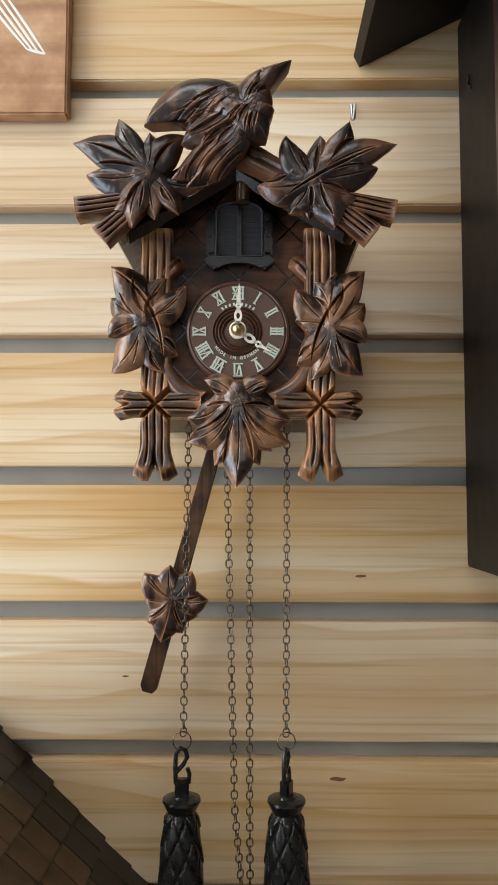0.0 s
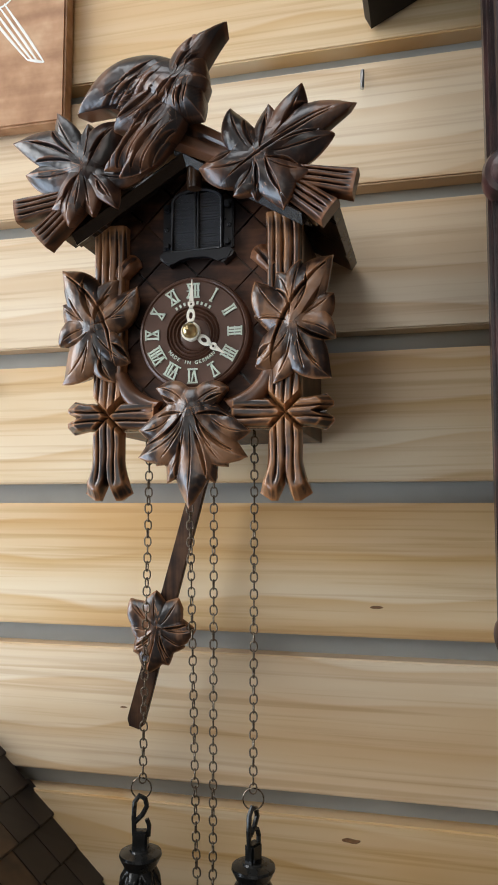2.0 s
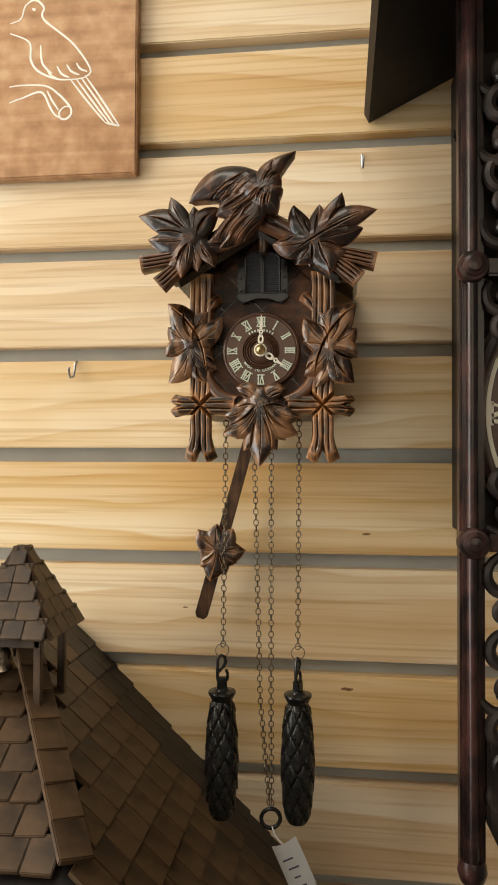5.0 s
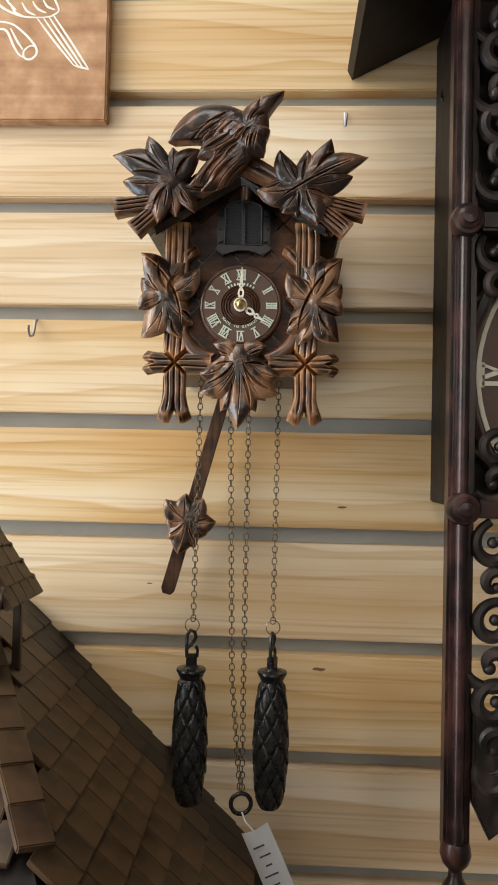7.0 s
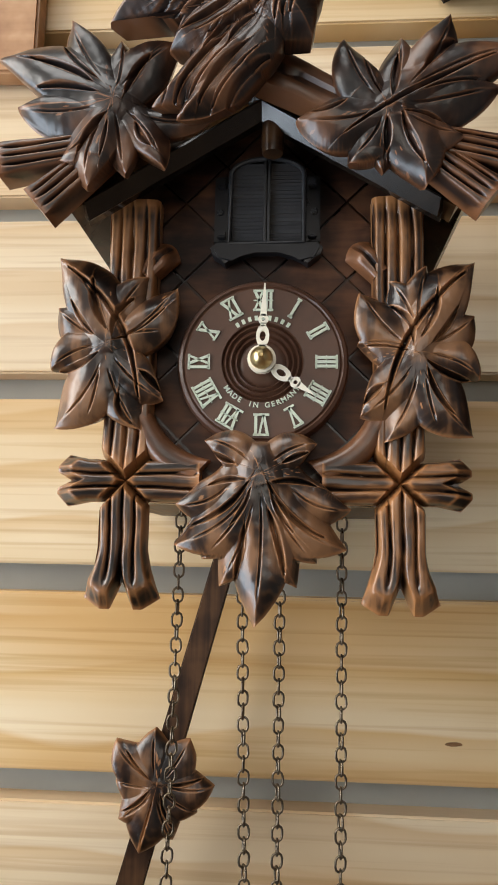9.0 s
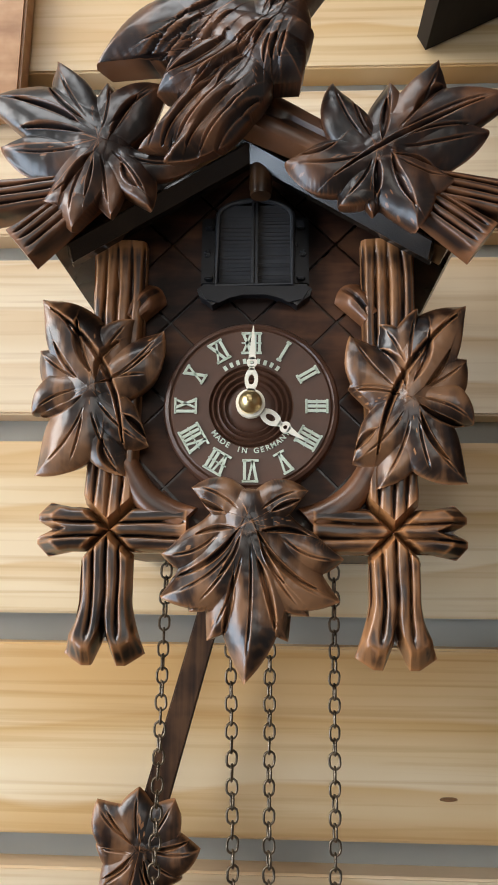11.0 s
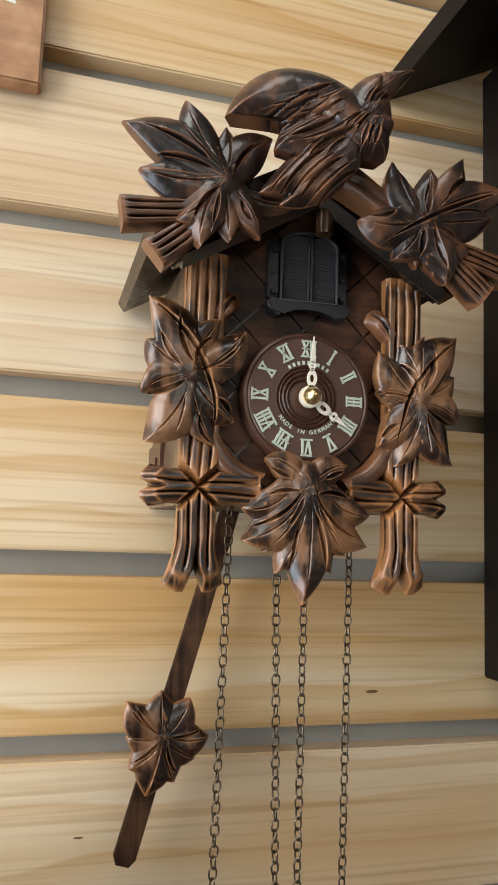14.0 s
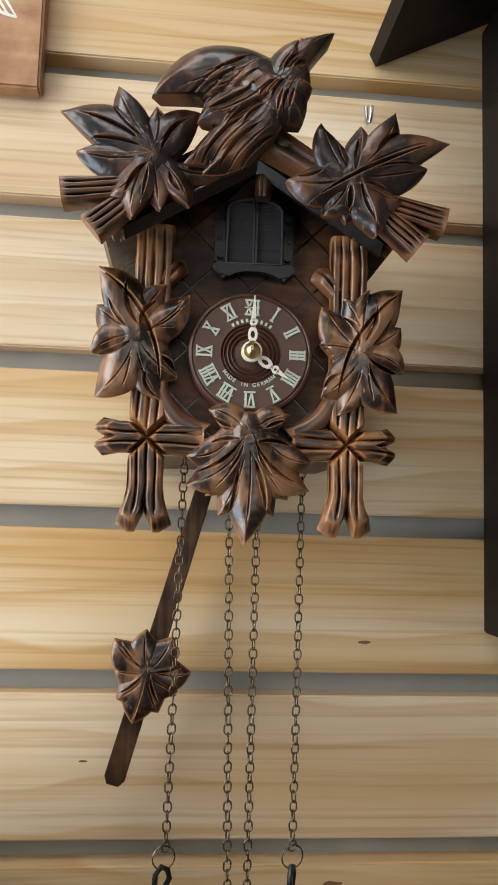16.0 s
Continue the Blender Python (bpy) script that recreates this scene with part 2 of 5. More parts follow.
FRET = grain_material("dark_fretwork", (0.008, 0.006, 0.0055), (0.018, 0.0125, 0.0112), (0.038, 0.026, 0.022), (140, 60, 40), (0.3, 0.5), bump=0.15, spec=0.4, contrast=(0.4, 0.62))
SHINGLE = grain_material("brown_shingle", (0.025, 0.0135, 0.007), (0.055, 0.030, 0.0145), (0.096, 0.054, 0.027), (30, 8, 30), (0.36, 0.55), bump=0.25, spec=0.45, contrast=(0.4, 0.62))
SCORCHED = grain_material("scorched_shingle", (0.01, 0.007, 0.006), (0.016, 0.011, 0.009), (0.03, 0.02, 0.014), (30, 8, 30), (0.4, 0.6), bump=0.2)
PAPER = plain_material("paper_tag", (0.8, 0.82, 0.84), 0.7, vary=0.04)
KNOT = plain_material("pine_knot", (0.22, 0.11, 0.045), 0.5, vary=0.4, scale=400)
INK = plain_material("blue_ink", (0.07, 0.08, 0.13), 0.6)


# ---------------------------------------------------------------- mesh helpers
def mesh_of(name, bm, material, sharp=38):
    bm.normal_update()
    for f in bm.faces:
        f.smooth = True
    limit = radians(sharp)
    for e in bm.edges:
        if len(e.link_faces) == 2 and e.calc_face_angle(0) > limit:
            e.smooth = False
    me = bpy.data.meshes.new(name)
    bm.to_mesh(me)
    bm.free()
    me.materials.append(material)
    return me


def thing(name, bm, material, label, category, group="", kind="", at=(0, 0, 0)):
    ob = new(name, mesh_of(name, bm, material))
    ob.location = at
    return tagged(ob, label, category, group, kind)


def holder(name, label, category, at, group="", kind=""):
    ob = new(name)
    ob.location, ob.empty_display_size = at, 0.02
    return tagged(ob, label, category, group, kind)


def part(name, bm, material, parent, label="", sharp=38):
    ob = new(name, mesh_of(name, bm, material, sharp))
    ob.parent = parent
    return tagged(ob, label)


def shared_part(name, me, parent, m):
    ob = new(name, me)
    ob.parent, ob.matrix_basis = parent, m
    return ob


def box(bm, x0, x1, y0, y1, z0, z1, bevel=0.0, m=None):
    made = bmesh.ops.create_cube(bm, size=1)["verts"]
    bmesh.ops.transform(bm, matrix=Matrix.LocRotScale(((x0 + x1) / 2, (y0 + y1) / 2, (z0 + z1) / 2), None, (abs(x1 - x0), abs(y1 - y0), abs(z1 - z0))), verts=made)
    if bevel:
        edges = list({e for v in made for e in v.link_edges})
        made = list({v for f in bmesh.ops.bevel(bm, geom=edges, offset=bevel, segments=2, affect="EDGES", clamp_overlap=True)["faces"] for v in f.verts} | {v for v in made if v.is_valid})
    if m is not None:
        bmesh.ops.transform(bm, matrix=m, verts=made)
    return bm


def prism(bm, outline, y0, y1, bevel=0.0):
    """A plate with the outline in x and z, from y0 (back) to y1 (front, nearer the room)."""
    a = [bm.verts.new((x, y0, z)) for x, z in outline]
    b = [bm.verts.new((x, y1, z)) for x, z in outline]
    k = len(outline)
    front = bm.faces.new(b)
    bm.faces.new(a[::-1])
    for i in range(k):
        bm.faces.new((a[i], a[(i + 1) % k], b[(i + 1) % k], b[i]))
    if bevel:
        bmesh.ops.bevel(bm, geom=list(front.edges), offset=bevel, segments=2, affect="EDGES", clamp_overlap=True)
    bmesh.ops.recalc_face_normals(bm, faces=bm.faces)
    return bm


def lathe(bm, profile, steps=32, axis="Z", m=None):
    """Turn a profile of (radius, height) about an axis; ends are closed."""
    rings = []
    for r, h in profile:
        rings.append([bm.verts.new((r * math.cos(2 * math.pi * i / steps), r * math.sin(2 * math.pi * i / steps), h)) for i in range(steps)])
    for a, b in zip(rings, rings[1:]):
        for i in range(steps):
            bm.faces.new((a[i], a[(i + 1) % steps], b[(i + 1) % steps], b[i]))
    bm.faces.new(rings[0][::-1])
    bm.faces.new(rings[-1])
    turn = {"Z": Matrix(), "Y": Matrix.Rotation(radians(90), 4, "X"), "X": Matrix.Rotation(radians(90), 4, "Y")}[axis]
    bmesh.ops.transform(bm, matrix=(m or Matrix()) @ turn, verts=[v for ring in rings for v in ring])
    return bm


def tube(bm, points, radius, steps=8, closed=False, taper=None):
    """A round bar along points."""
    pts = [Vector(p) for p in points]
    rings, k = [], len(pts)
    side = None
    for i, p in enumerate(pts):
        d = (pts[(i + 1) % k] - pts[i - 1]) if closed else (pts[min(i + 1, k - 1)] - pts[max(i - 1, 0)])
        d.normalize()
        if side is None:
            side = d.orthogonal().normalized()
        side = (side - d * side.dot(d)).normalized()
        up = d.cross(side)
        r = radius * (taper(i / (k - 1)) if taper else 1)
        rings.append([bm.verts.new(p + r * (math.cos(2 * math.pi * j / steps) * side + math.sin(2 * math.pi * j / steps) * up)) for j in range(steps)])
    pairs = list(zip(rings, rings[1:])) + ([(rings[-1], rings[0])] if closed else [])
    for a, b in pairs:
        for j in range(steps):
            bm.faces.new((a[j], a[(j + 1) % steps], b[(j + 1) % steps], b[j]))
    if not closed:
        bm.faces.new(rings[0][::-1])
        bm.faces.new(rings[-1])
    bmesh.ops.recalc_face_normals(bm, faces=bm.faces)
    return bm


def bell(d, w):
    return math.exp(-(d / w) ** 2)


def carve_leaf(bm, lobes, cuts, thick, crown, m, seed=0, around=760, along=54, veins=0.9):
    """A carved leaf in relief towards -y, in mm: lobes run from a base to a pointed tip
    (x, z, x, z, half width, bend, lift, tilt); where lobes meet they leave a crease. cuts: gouges (x, z, x, z, bend, half width, depth)."""
    def spine_of(x0, z0, x1, z1, bend, n=26):
        a, d = np.array((x0, z0), float), np.array((x1 - x0, z1 - z0), float)
        t = np.linspace(0, 1, n + 1)[:, None]
        return a + d * t + np.array((-d[1], d[0])) * bend * 4 * t * (1 - t)

    def near(p, spine):
        best, where, sign = np.full(len(p), 1e9), np.zeros(len(p)), np.ones(len(p))
        n = len(spine) - 1
        for i in range(n):
            a, d = spine[i], spine[i + 1] - spine[i]
            t = np.clip(((p - a) @ d) / max(1e-9, float(d @ d)), 0, 1)
            q = p - a - t[:, None] * d
            far = np.hypot(q[:, 0], q[:, 1])
            hit = far < best
            best, where = np.where(hit, far, best), np.where(hit, (i + t) / n, where)
            sign = np.where(hit, np.sign(d[0] * q[:, 1] - d[1] * q[:, 0]), sign)
        return best, where, sign

    spines = [spine_of(*q[:4], q[5]) for q in lobes]

    def margins(p):
        out = []
        for q, spine in zip(lobes, spines):
            dist, t, sign = near(p, spine)
            w = 1.30 * q[4] * np.where(t < 0.48, 0.85 + 0.15 * np.sin(np.pi * t / 0.96), np.clip(1 - ((np.maximum(t, 0.48) - 0.48) / 0.52) ** 1.9, 0, 1))
            out.append((w - dist, dist, t, sign, np.maximum(w, 0.4)))
        return out

    reach = 1.04 * max(math.hypot(q[2], q[3]) for q in lobes)
    tips = [math.atan2(q[3], q[2]) for q in lobes]
    theta = np.sort(np.concatenate((np.linspace(-math.pi, math.pi, around, endpoint=False), np.array(tips))))
    count, fine = len(theta), 150
    rr = np.linspace(0.0, reach, fine)
    ray = np.stack((np.cos(theta)[:, None] * rr, np.sin(theta)[:, None] * rr), axis=2).reshape(-1, 2)
    inside = np.max([q[0] for q in margins(ray)], axis=0).reshape(count, fine)
    rim = np.empty(count)
    for i in range(count):
        out = np.nonzero(inside[i, 4:] < 0)[0]
        k = int(out[0]) + 4 if len(out) else fine - 1
        f0, f1 = inside[i, k - 1], inside[i, k]
        rim[i] = rr[k - 1] + (rr[k] - rr[k - 1]) * (f0 / max(1e-6, f0 - f1) if f0 > 0 else 0)
    rim *= 1 + 0.006 * np.array([noise.noise(Vector((math.cos(a) * 6, math.sin(a) * 6, seed))) for a in theta])
    share = np.linspace(0, 1, along + 1)[1:] ** 0.9
    p = np.stack((np.cos(theta)[:, None] * rim[:, None] * share, np.sin(theta)[:, None] * rim[:, None] * share), axis=2).reshape(-1, 2)
    p = np.vstack((p, np.zeros((1, 2))))
    h, edge, groove = np.full(len(p), -9.0), np.full(len(p), -9.0), np.zeros(len(p))
    for q, (e, dist, t, sign, w) in zip(lobes, margins(p)):
        pillow = 1 - (1 - np.clip(e / (1.1 * q[4]), 0, 1)) ** 2
        top = 1.4 * q[6] + 1.25 * crown * pillow * min(1.3, q[4] / 6.5) + 2.7 * q[7] * sign * np.clip(dist / w, 0, 1) * np.clip(1.7 * t - 0.25, 0, 1) - 1.1 * t ** 2 - 4.0 * np.clip(-e / 0.45, 0, 1)
        h, edge = np.maximum(h, top), np.maximum(edge, e)
        half = 0.62 * np.sin(np.pi * np.clip(0.08 + 0.86 * t, 0, 1)) ** 0.7
        groove = np.maximum(groove, veins * np.clip(1 - dist / half, 0, 1) * (e > 0) * np.clip((t - 0.18) / 0.15, 0, 1) * np.clip((0.86 - t) / 0.15, 0, 1))
    h = np.maximum(h, -1.5) + thick - groove
    for i, q in enumerate(cuts):
        dist, t, sign = near(p, spine_of(*q[:5]))
        half = q[5] * np.sin(np.pi * (0.03 + 0.94 * t)) ** 0.6
        ends = np.sin(np.pi * np.clip(t, 0.02, 0.98)) ** 0.5
        h -= 2.2 * q[6] * np.clip(1 - dist / (1.25 * half), 0, 1)
        h += 1.1 * np.exp(-dist / 3.6) * np.clip(dist / half - 0.7, 0, 1) * sign * (1 if (i + seed) % 2 else -1) * ends
    h += np.array([0.35 * noise.noise(Vector((x * 0.09, z * 0.09, seed))) + 0.10 * noise.noise(Vector((x * 0.4, z * 0.4, seed + 4))) for x, z in p])
    h -= 0.7 * np.exp(-np.clip(edge, 0, 9) / 0.45)
    h = np.maximum(h, 1.5)
    top = [bm.verts.new((x * 0.001, -y * 0.001, z * 0.001)) for (x, z), y in zip(p.tolist(), h.tolist())]
    back = [bm.verts.new((x * 0.00093, 0, z * 0.00093)) for x, z in p[along - 1:-1:along].tolist()]
    for i in range(count):
        j = (i + 1) % count
        a, b = i * along, j * along
        bm.faces.new((top[-1], top[a], top[b]))
        for k in range(along - 1):
            bm.faces.new((top[a + k], top[a + k + 1], top[b + k + 1], top[b + k]))
        bm.faces.new((top[a + along - 1], back[i], back[j], top[b + along - 1]))
    bmesh.ops.recalc_face_normals(bm, faces=bm.faces)
    bmesh.ops.transform(bm, matrix=m, verts=top + back)
    return bm


def carve_bar(bm, length, width, thick, m, flutes=3, start="flat", end="flat", bend=None, rows=30, cols=57, depth=0.0019, gouge=(0.0, 1.0), notch=0.008):
    """A fluted branch along local x, in relief towards -y. width: function of the share of the length.
    start or end: flat, mitre (a point that fits a crossing) or fork (split, with slanted cuts)."""
    grid = []
    for i in range(rows + 1):
        line = []
        for j in range(cols + 1):
            s, v = i / rows, -1 + 2 * j / cols
            w = width(s)
            lo = abs(v) * width(0) if start == "mitre" else 0.0
            hi = length
            if end == "mitre":
                hi = length - abs(v) * width(1)
            if end == "fork":
                hi = length - notch * max(0, 1 - abs(v) / 0.32) - 0.004 * max(0, abs(v) - 0.55) / 0.45
            if end == "round":
                hi = length - 0.5 * width(1) * v * v
            x = lo + (hi - lo) * s
            z = v * w + (bend(s) if bend else 0)
            near = min(1, (x - lo) / 0.0022 if start == "mitre" else 1, (hi - x) / 0.0062 if end in ("fork", "round", "mitre") else 1)
            g = min(1, max(0, (s - gouge[0]) / 0.1)) * min(1, max(0, (gouge[1] - s) / 0.12))
            vv = v + 0.10 * noise.noise(Vector((x * 55, v * 1.5, length * 31 + flutes)))
            ridge = abs(math.cos(math.pi * (vv * flutes + (flutes % 2) - 1) / 2))
            cut = g * (0.75 + 0.25 * noise.noise(Vector((x * 30, round(vv * flutes), 7))))
            h = thick * (1 - 0.12 * v * v) - depth * 1.9 * (1 - ridge) ** 2.4 * cut
            h -= thick * 0.70 * (1 - max(0, near))
            if end == "fork":
                h -= 0.5 * thick * bell(v, 0.10) * min(1, max(0, (s - 0.68) / 0.2))
            h -= thick * 0.18 * max(0, (abs(v) - 0.88) / 0.12)
            h += 0.0003 * noise.noise(Vector((x * 120, v * 2, length * 99)))
            line.append((x, h, z))
        grid.append(line)
    vs = [[bm.verts.new((x, -max(h, 0.0015), z)) for x, h, z in line] for line in grid]
    loop = [(0, j) for j in range(cols)] + [(i, cols) for i in range(rows)] + [(rows, j) for j in range(cols, 0, -1)] + [(i, 0) for i in range(rows, 0, -1)]
    base = [bm.verts.new((grid[i][j][0], 0, grid[i][j][2])) for i, j in loop]
    for i in range(rows):
        for j in range(cols):
            bm.faces.new((vs[i][j], vs[i + 1][j], vs[i + 1][j + 1], vs[i][j + 1]))
    for q in range(len(loop)):
        (a, b), (c, d) = loop[q], loop[(q + 1) % len(loop)]
        bm.faces.new((vs[a][b], vs[c][d], base[(q + 1) % len(loop)], base[q]))
    bm.faces.new(base)
    bmesh.ops.recalc_face_normals(bm, faces=bm.faces)
    bmesh.ops.transform(bm, matrix=m, verts=[v for line in vs for v in line] + base)
    return bm


def lay(x, y, z, degrees):
    """Places a piece that runs along local x: at a point of the front, turned in the plane of the front."""
    return Matrix.Translation((x, y, z)) @ Matrix.Rotation(-radians(degrees), 4, "Y")


# ---------------------------------------------------------------- the room
def wall_box(name, *dims, material=PLASTER, label="", category="wall"):
    return thing(name, box(bmesh.new(), *dims), material, label, category, kind="structure")


wall_box("floor", -1.7, 1.7, -3.1, 0.1, -0.1, 0.0, material=FLOORING, label="brown timber shop floor", category="floor")
# ceiling with an opening made for the added top fill
bm = bmesh.new()
for x0, x1, y0, y1 in ((-1.7, -0.80, -3.1, 0.1), (0.0, 1.7, -3.1, 0.1), (-0.80, 0.0, -3.1, -1.20), (-0.80, 0.0, -0.40, 0.1)):
    box(bm, x0, x1, y0, y1, 2.6, 2.7)
thing("ceiling", bm, PLASTER, "plain pale plaster ceiling with an opening for the added fill", "ceiling", kind="structure")
wall_box("wall_east", 1.6, 1.7, -3.1, 0.1, 0, 2.6, label="plain pale side wall of the shop")


def pierced_wall(name, plane, a0, a1, openings, along, label):
    """A wall 10 cm thick with openings (from, to, bottom, top) cut through it, along x or y."""
    bm = bmesh.new()
    cuts = sorted({a0, a1, *(v for o in openings for v in o[:2])})
    levels = sorted({0, 2.6, *(v for o in openings for v in o[2:])})
    for p0, p1 in zip(cuts, cuts[1:]):
        for q0, q1 in zip(levels, levels[1:]):
            if not any(o[0] <= p0 and p1 <= o[1] and o[2] <= q0 and q1 <= o[3] for o in openings):
                box(bm, *((p0, p1, plane, plane - 0.1) if along == "x" else (plane - 0.1, plane, p0, p1)), q0, q1)
    return thing(name, bm, PLASTER, label, "wall", kind="structure")


def window_frame(name, plane, o0, o1, z0, z1, along, label):
    frame_ob = holder(name, label, "window", (0, 0, 0), kind="structure")
    mid = (o0 + o1) / 2
    for p0, p1, q0, q1 in ((o0, o0 + 0.04, z0, z1), (o1 - 0.04, o1, z0, z1), (o0, o1, z0, z0 + 0.04), (o0, o1, z1 - 0.04, z1), (mid - 0.015, mid + 0.015, z0, z1)):
        bm = box(bmesh.new(), *((p0, p1, plane - 0.02, plane + 0.012) if along == "x" else (plane - 0.02, plane + 0.012, p0, p1)), q0, q1, 0.003)
        part("frame_bar", bm, PLASTER, frame_ob)


# the south opening only houses the added front fill
pierced_wall("wall_south", -3.0, -1.7, 1.7, ((-0.75, 1.15, 1.55, 2.55),), "x", "plain pale wall with an opening for the added fill")
pierced_wall("wall_west", -1.6, -3.0, 0.1, ((-1.8, -0.25, 1.75, 2.5), (-1.45, -0.2, 0.15, 1.72)), "y", "plain pale side wall with window and glazed door")
window_frame("window_1", -1.6, -1.8, -0.25, 1.75, 2.5, "y", "white painted window frame in the side wall")
window_frame("door_1", -1.6, -1.45, -0.2, 0.15, 1.72, "y", "white painted glazed door frame")
window_frame("fill_opening_frame", -3.0, -0.75, 1.15, 1.55, 2.55, "x", "white painted frame of the added fill opening")
wall_box("wall_north", -1.6, 1.6, 0.0155, 0.1, 0, 2.6, material=GREY, label="grey painted backing of the slatted pine wall")

# slatted pine wall: boards 86 mm high with 14 mm grooves between
SLAT, LIP = 0.1004, 0.0140
for k in range(-13, 8):
    low = 1.5195 + k * SLAT
    bm = box(bmesh.new(), -1.59, 1.59, -0.016, 0.003, 0, SLAT - LIP, 0.0012)
    box(bm, -1.59, 1.59, 0.003, 0.014, 0.012, SLAT - LIP - 0.012)
    thing("wall_slat", bm, PINE, "clear-finished pine board of the slatted display wall", "wall board", group="pine slats of the wall", kind="structure", at=(0, 0.016, low))

# small knots in the boards
for x, z, w in ((0.0895, 1.4385, 0.0042), (0.0715, 1.2930, 0.0060), (-0.0840, 1.3650, 0.0026)):
    bm = lathe(bmesh.new(), [(0.0004, 0.0), (w * 0.7, 0.00012), (w, 0.0), (w, -0.001)], 18, "Y", Matrix.Diagonal((1, 1, 0.24, 1)))
    for v in bm.verts:
        v.co.z += 0.25 * w * noise.noise(Vector((v.co.x * 300, z * 50, 0)))
    k = math.floor((z - 1.5195) / SLAT)
    slat = next(o for o in scene.objects if o.name.startswith("wall_slat") and abs(o.location.z - 1.5195 - k * SLAT) < 0.001)
    ob = part("knot", bm, KNOT, slat)
    ob.location = (x, -0.0162, z - slat.location.z)

# ---------------------------------------------------------------- the cuckoo clock
clock = holder("cuckoo_clock", "carved brown wooden cuckoo clock with leaves, on slatted wall", "clock", (0, 0, 1.6))
FRONT = -0.1035   # front face of the case
RELIEF = -0.1055   # where the carved frame sits

# case: back, sides, bottom, gabled front
for side in (-1, 1):
    part("side_board", box(bmesh.new(), side * 0.048, side * 0.055, -0.095, -0.002, -0.055, 0.066), SIDE, clock, "plain light brown side board")
part("bottom_board", box(bmesh.new(), -0.048, 0.048, -0.095, -0.002, -0.055, -0.049), CASE, clock)
part("back_board", box(bmesh.new(), -0.048, 0.048, -0.008, -0.002, -0.049, 0.066), CASE, clock)
gable = [(-0.055, -0.055), (0.055, -0.055), (0.055, 0.064), (0.0, 0.096), (-0.055, 0.064)]
part("front_board", prism(bmesh.new(), gable, -0.095, FRONT + 0.0012), ROOFING, clock)


def clip(poly, a, b, c):
    """The part of a convex outline where a*x + b*z <= c."""
    out = []
    for p, q in zip(poly, poly[1:] + poly[:1]):
        fp, fq = a * p[0] + b * p[1] - c, a * q[0] + b * q[1] - c
        if fp <= 0:
            out.append(p)
        if fp * fq < 0:
            s = fp / (fp - fq)
            out.append((p[0] + s * (q[0] - p[0]), p[1] + s * (q[1] - p[1])))
    return out


STEP, GAP = 0.0315, 0.0008
for i in range(-5, 6):
    for j in range(-5, 6):
        u, v = 0.001 + i * STEP, 0.001 + j * STEP
        tile = gable
        for a, b, c in ((1, 1, u + STEP - GAP), (-1, -1, -u - GAP), (1, -1, v + STEP - GAP), (-1, 1, -v - GAP)):
            tile = clip(tile, a, b, c) if len(tile) > 2 else []
        if len(tile) > 2:
            area = abs(sum(p[0] * q[1] - q[0] * p[1] for p, q in zip(tile, tile[1:] + tile[:1]))) / 2
            if area > 2e-6:
                part("diamond_panel", prism(bmesh.new(), tile, FRONT + 0.0014, FRONT), PANEL, clock)

# roof: two boards and the moulded barge boards under them
EAVE, RIDGE = (0.0765, 0.060), 0.104
for side in (-1, 1):
    line = [(side * 0.0003, RIDGE), (side * EAVE[0], EAVE[1]), (side * (EAVE[0] + 0.0035), EAVE[1] + 0.005), (side * 0.0003, RIDGE + 0.0075)]
    part("roof_board", prism(bmesh.new(), line if side > 0 else line[::-1], -0.004, -0.129, 0.0006), ROOFING, clock, "dark brown sloping roof board")
    slope, length = -31.2, 0.0870
    for name, prof, wood, words in (("fascia_board", [(0, 0.0), (-0.0130, 0.0), (-0.0130, -0.0048), (-0.0120, -0.0054), (-0.0130, -0.0060), (-0.0130, -0.0098), (0, -0.0098)], FASCIA, "brown moulded board under the roof edge"),
                                    ("barge_strip", [(0, -0.0098), (-0.0148, -0.0098), (-0.0158, -0.0103), (-0.0160, -0.0112), (-0.0105, -0.0152), (-0.0095, -0.0148), (-0.0092, -0.0115), (0, -0.0115)], STRIP, "glossy black bevelled strip")):
        bm = bmesh.new()
        end = length - (0.0 if name == "fascia_board" else 0.003)
        a = [bm.verts.new((0.001, y, z)) for y, z in prof]
        b = [bm.verts.new((end - 0.35 * max(0, -y - 0.008) if name == "barge_strip" else end, y, z)) for y, z in prof]
        for i in range(len(prof)):
            bm.faces.new((a[i], a[(i + 1) % len(prof)], b[(i + 1) % len(prof)], b[i]))
        bm.faces.new(a[::-1])
        bm.faces.new(b)
        m = Matrix.Translation((0, -0.1125, RIDGE - 0.0005)) @ Matrix.Diagonal((side, 1, 1, 1)) @ Matrix.Rotation(-radians(slope), 4, "Y")
        bmesh.ops.transform(bm, matrix=m, verts=bm.verts)
        bmesh.ops.recalc_face_normals(bm, faces=bm.faces)
        part(name, bm, wood, clock, words)

part("ridge_peg", lathe(bmesh.new(), [(0.0038, 0.070), (0.0042, 0.073), (0.0042, 0.098)], 16, "Z", Matrix.Translation((0.004, -0.1205, 0.004))), ROOFING, clock)

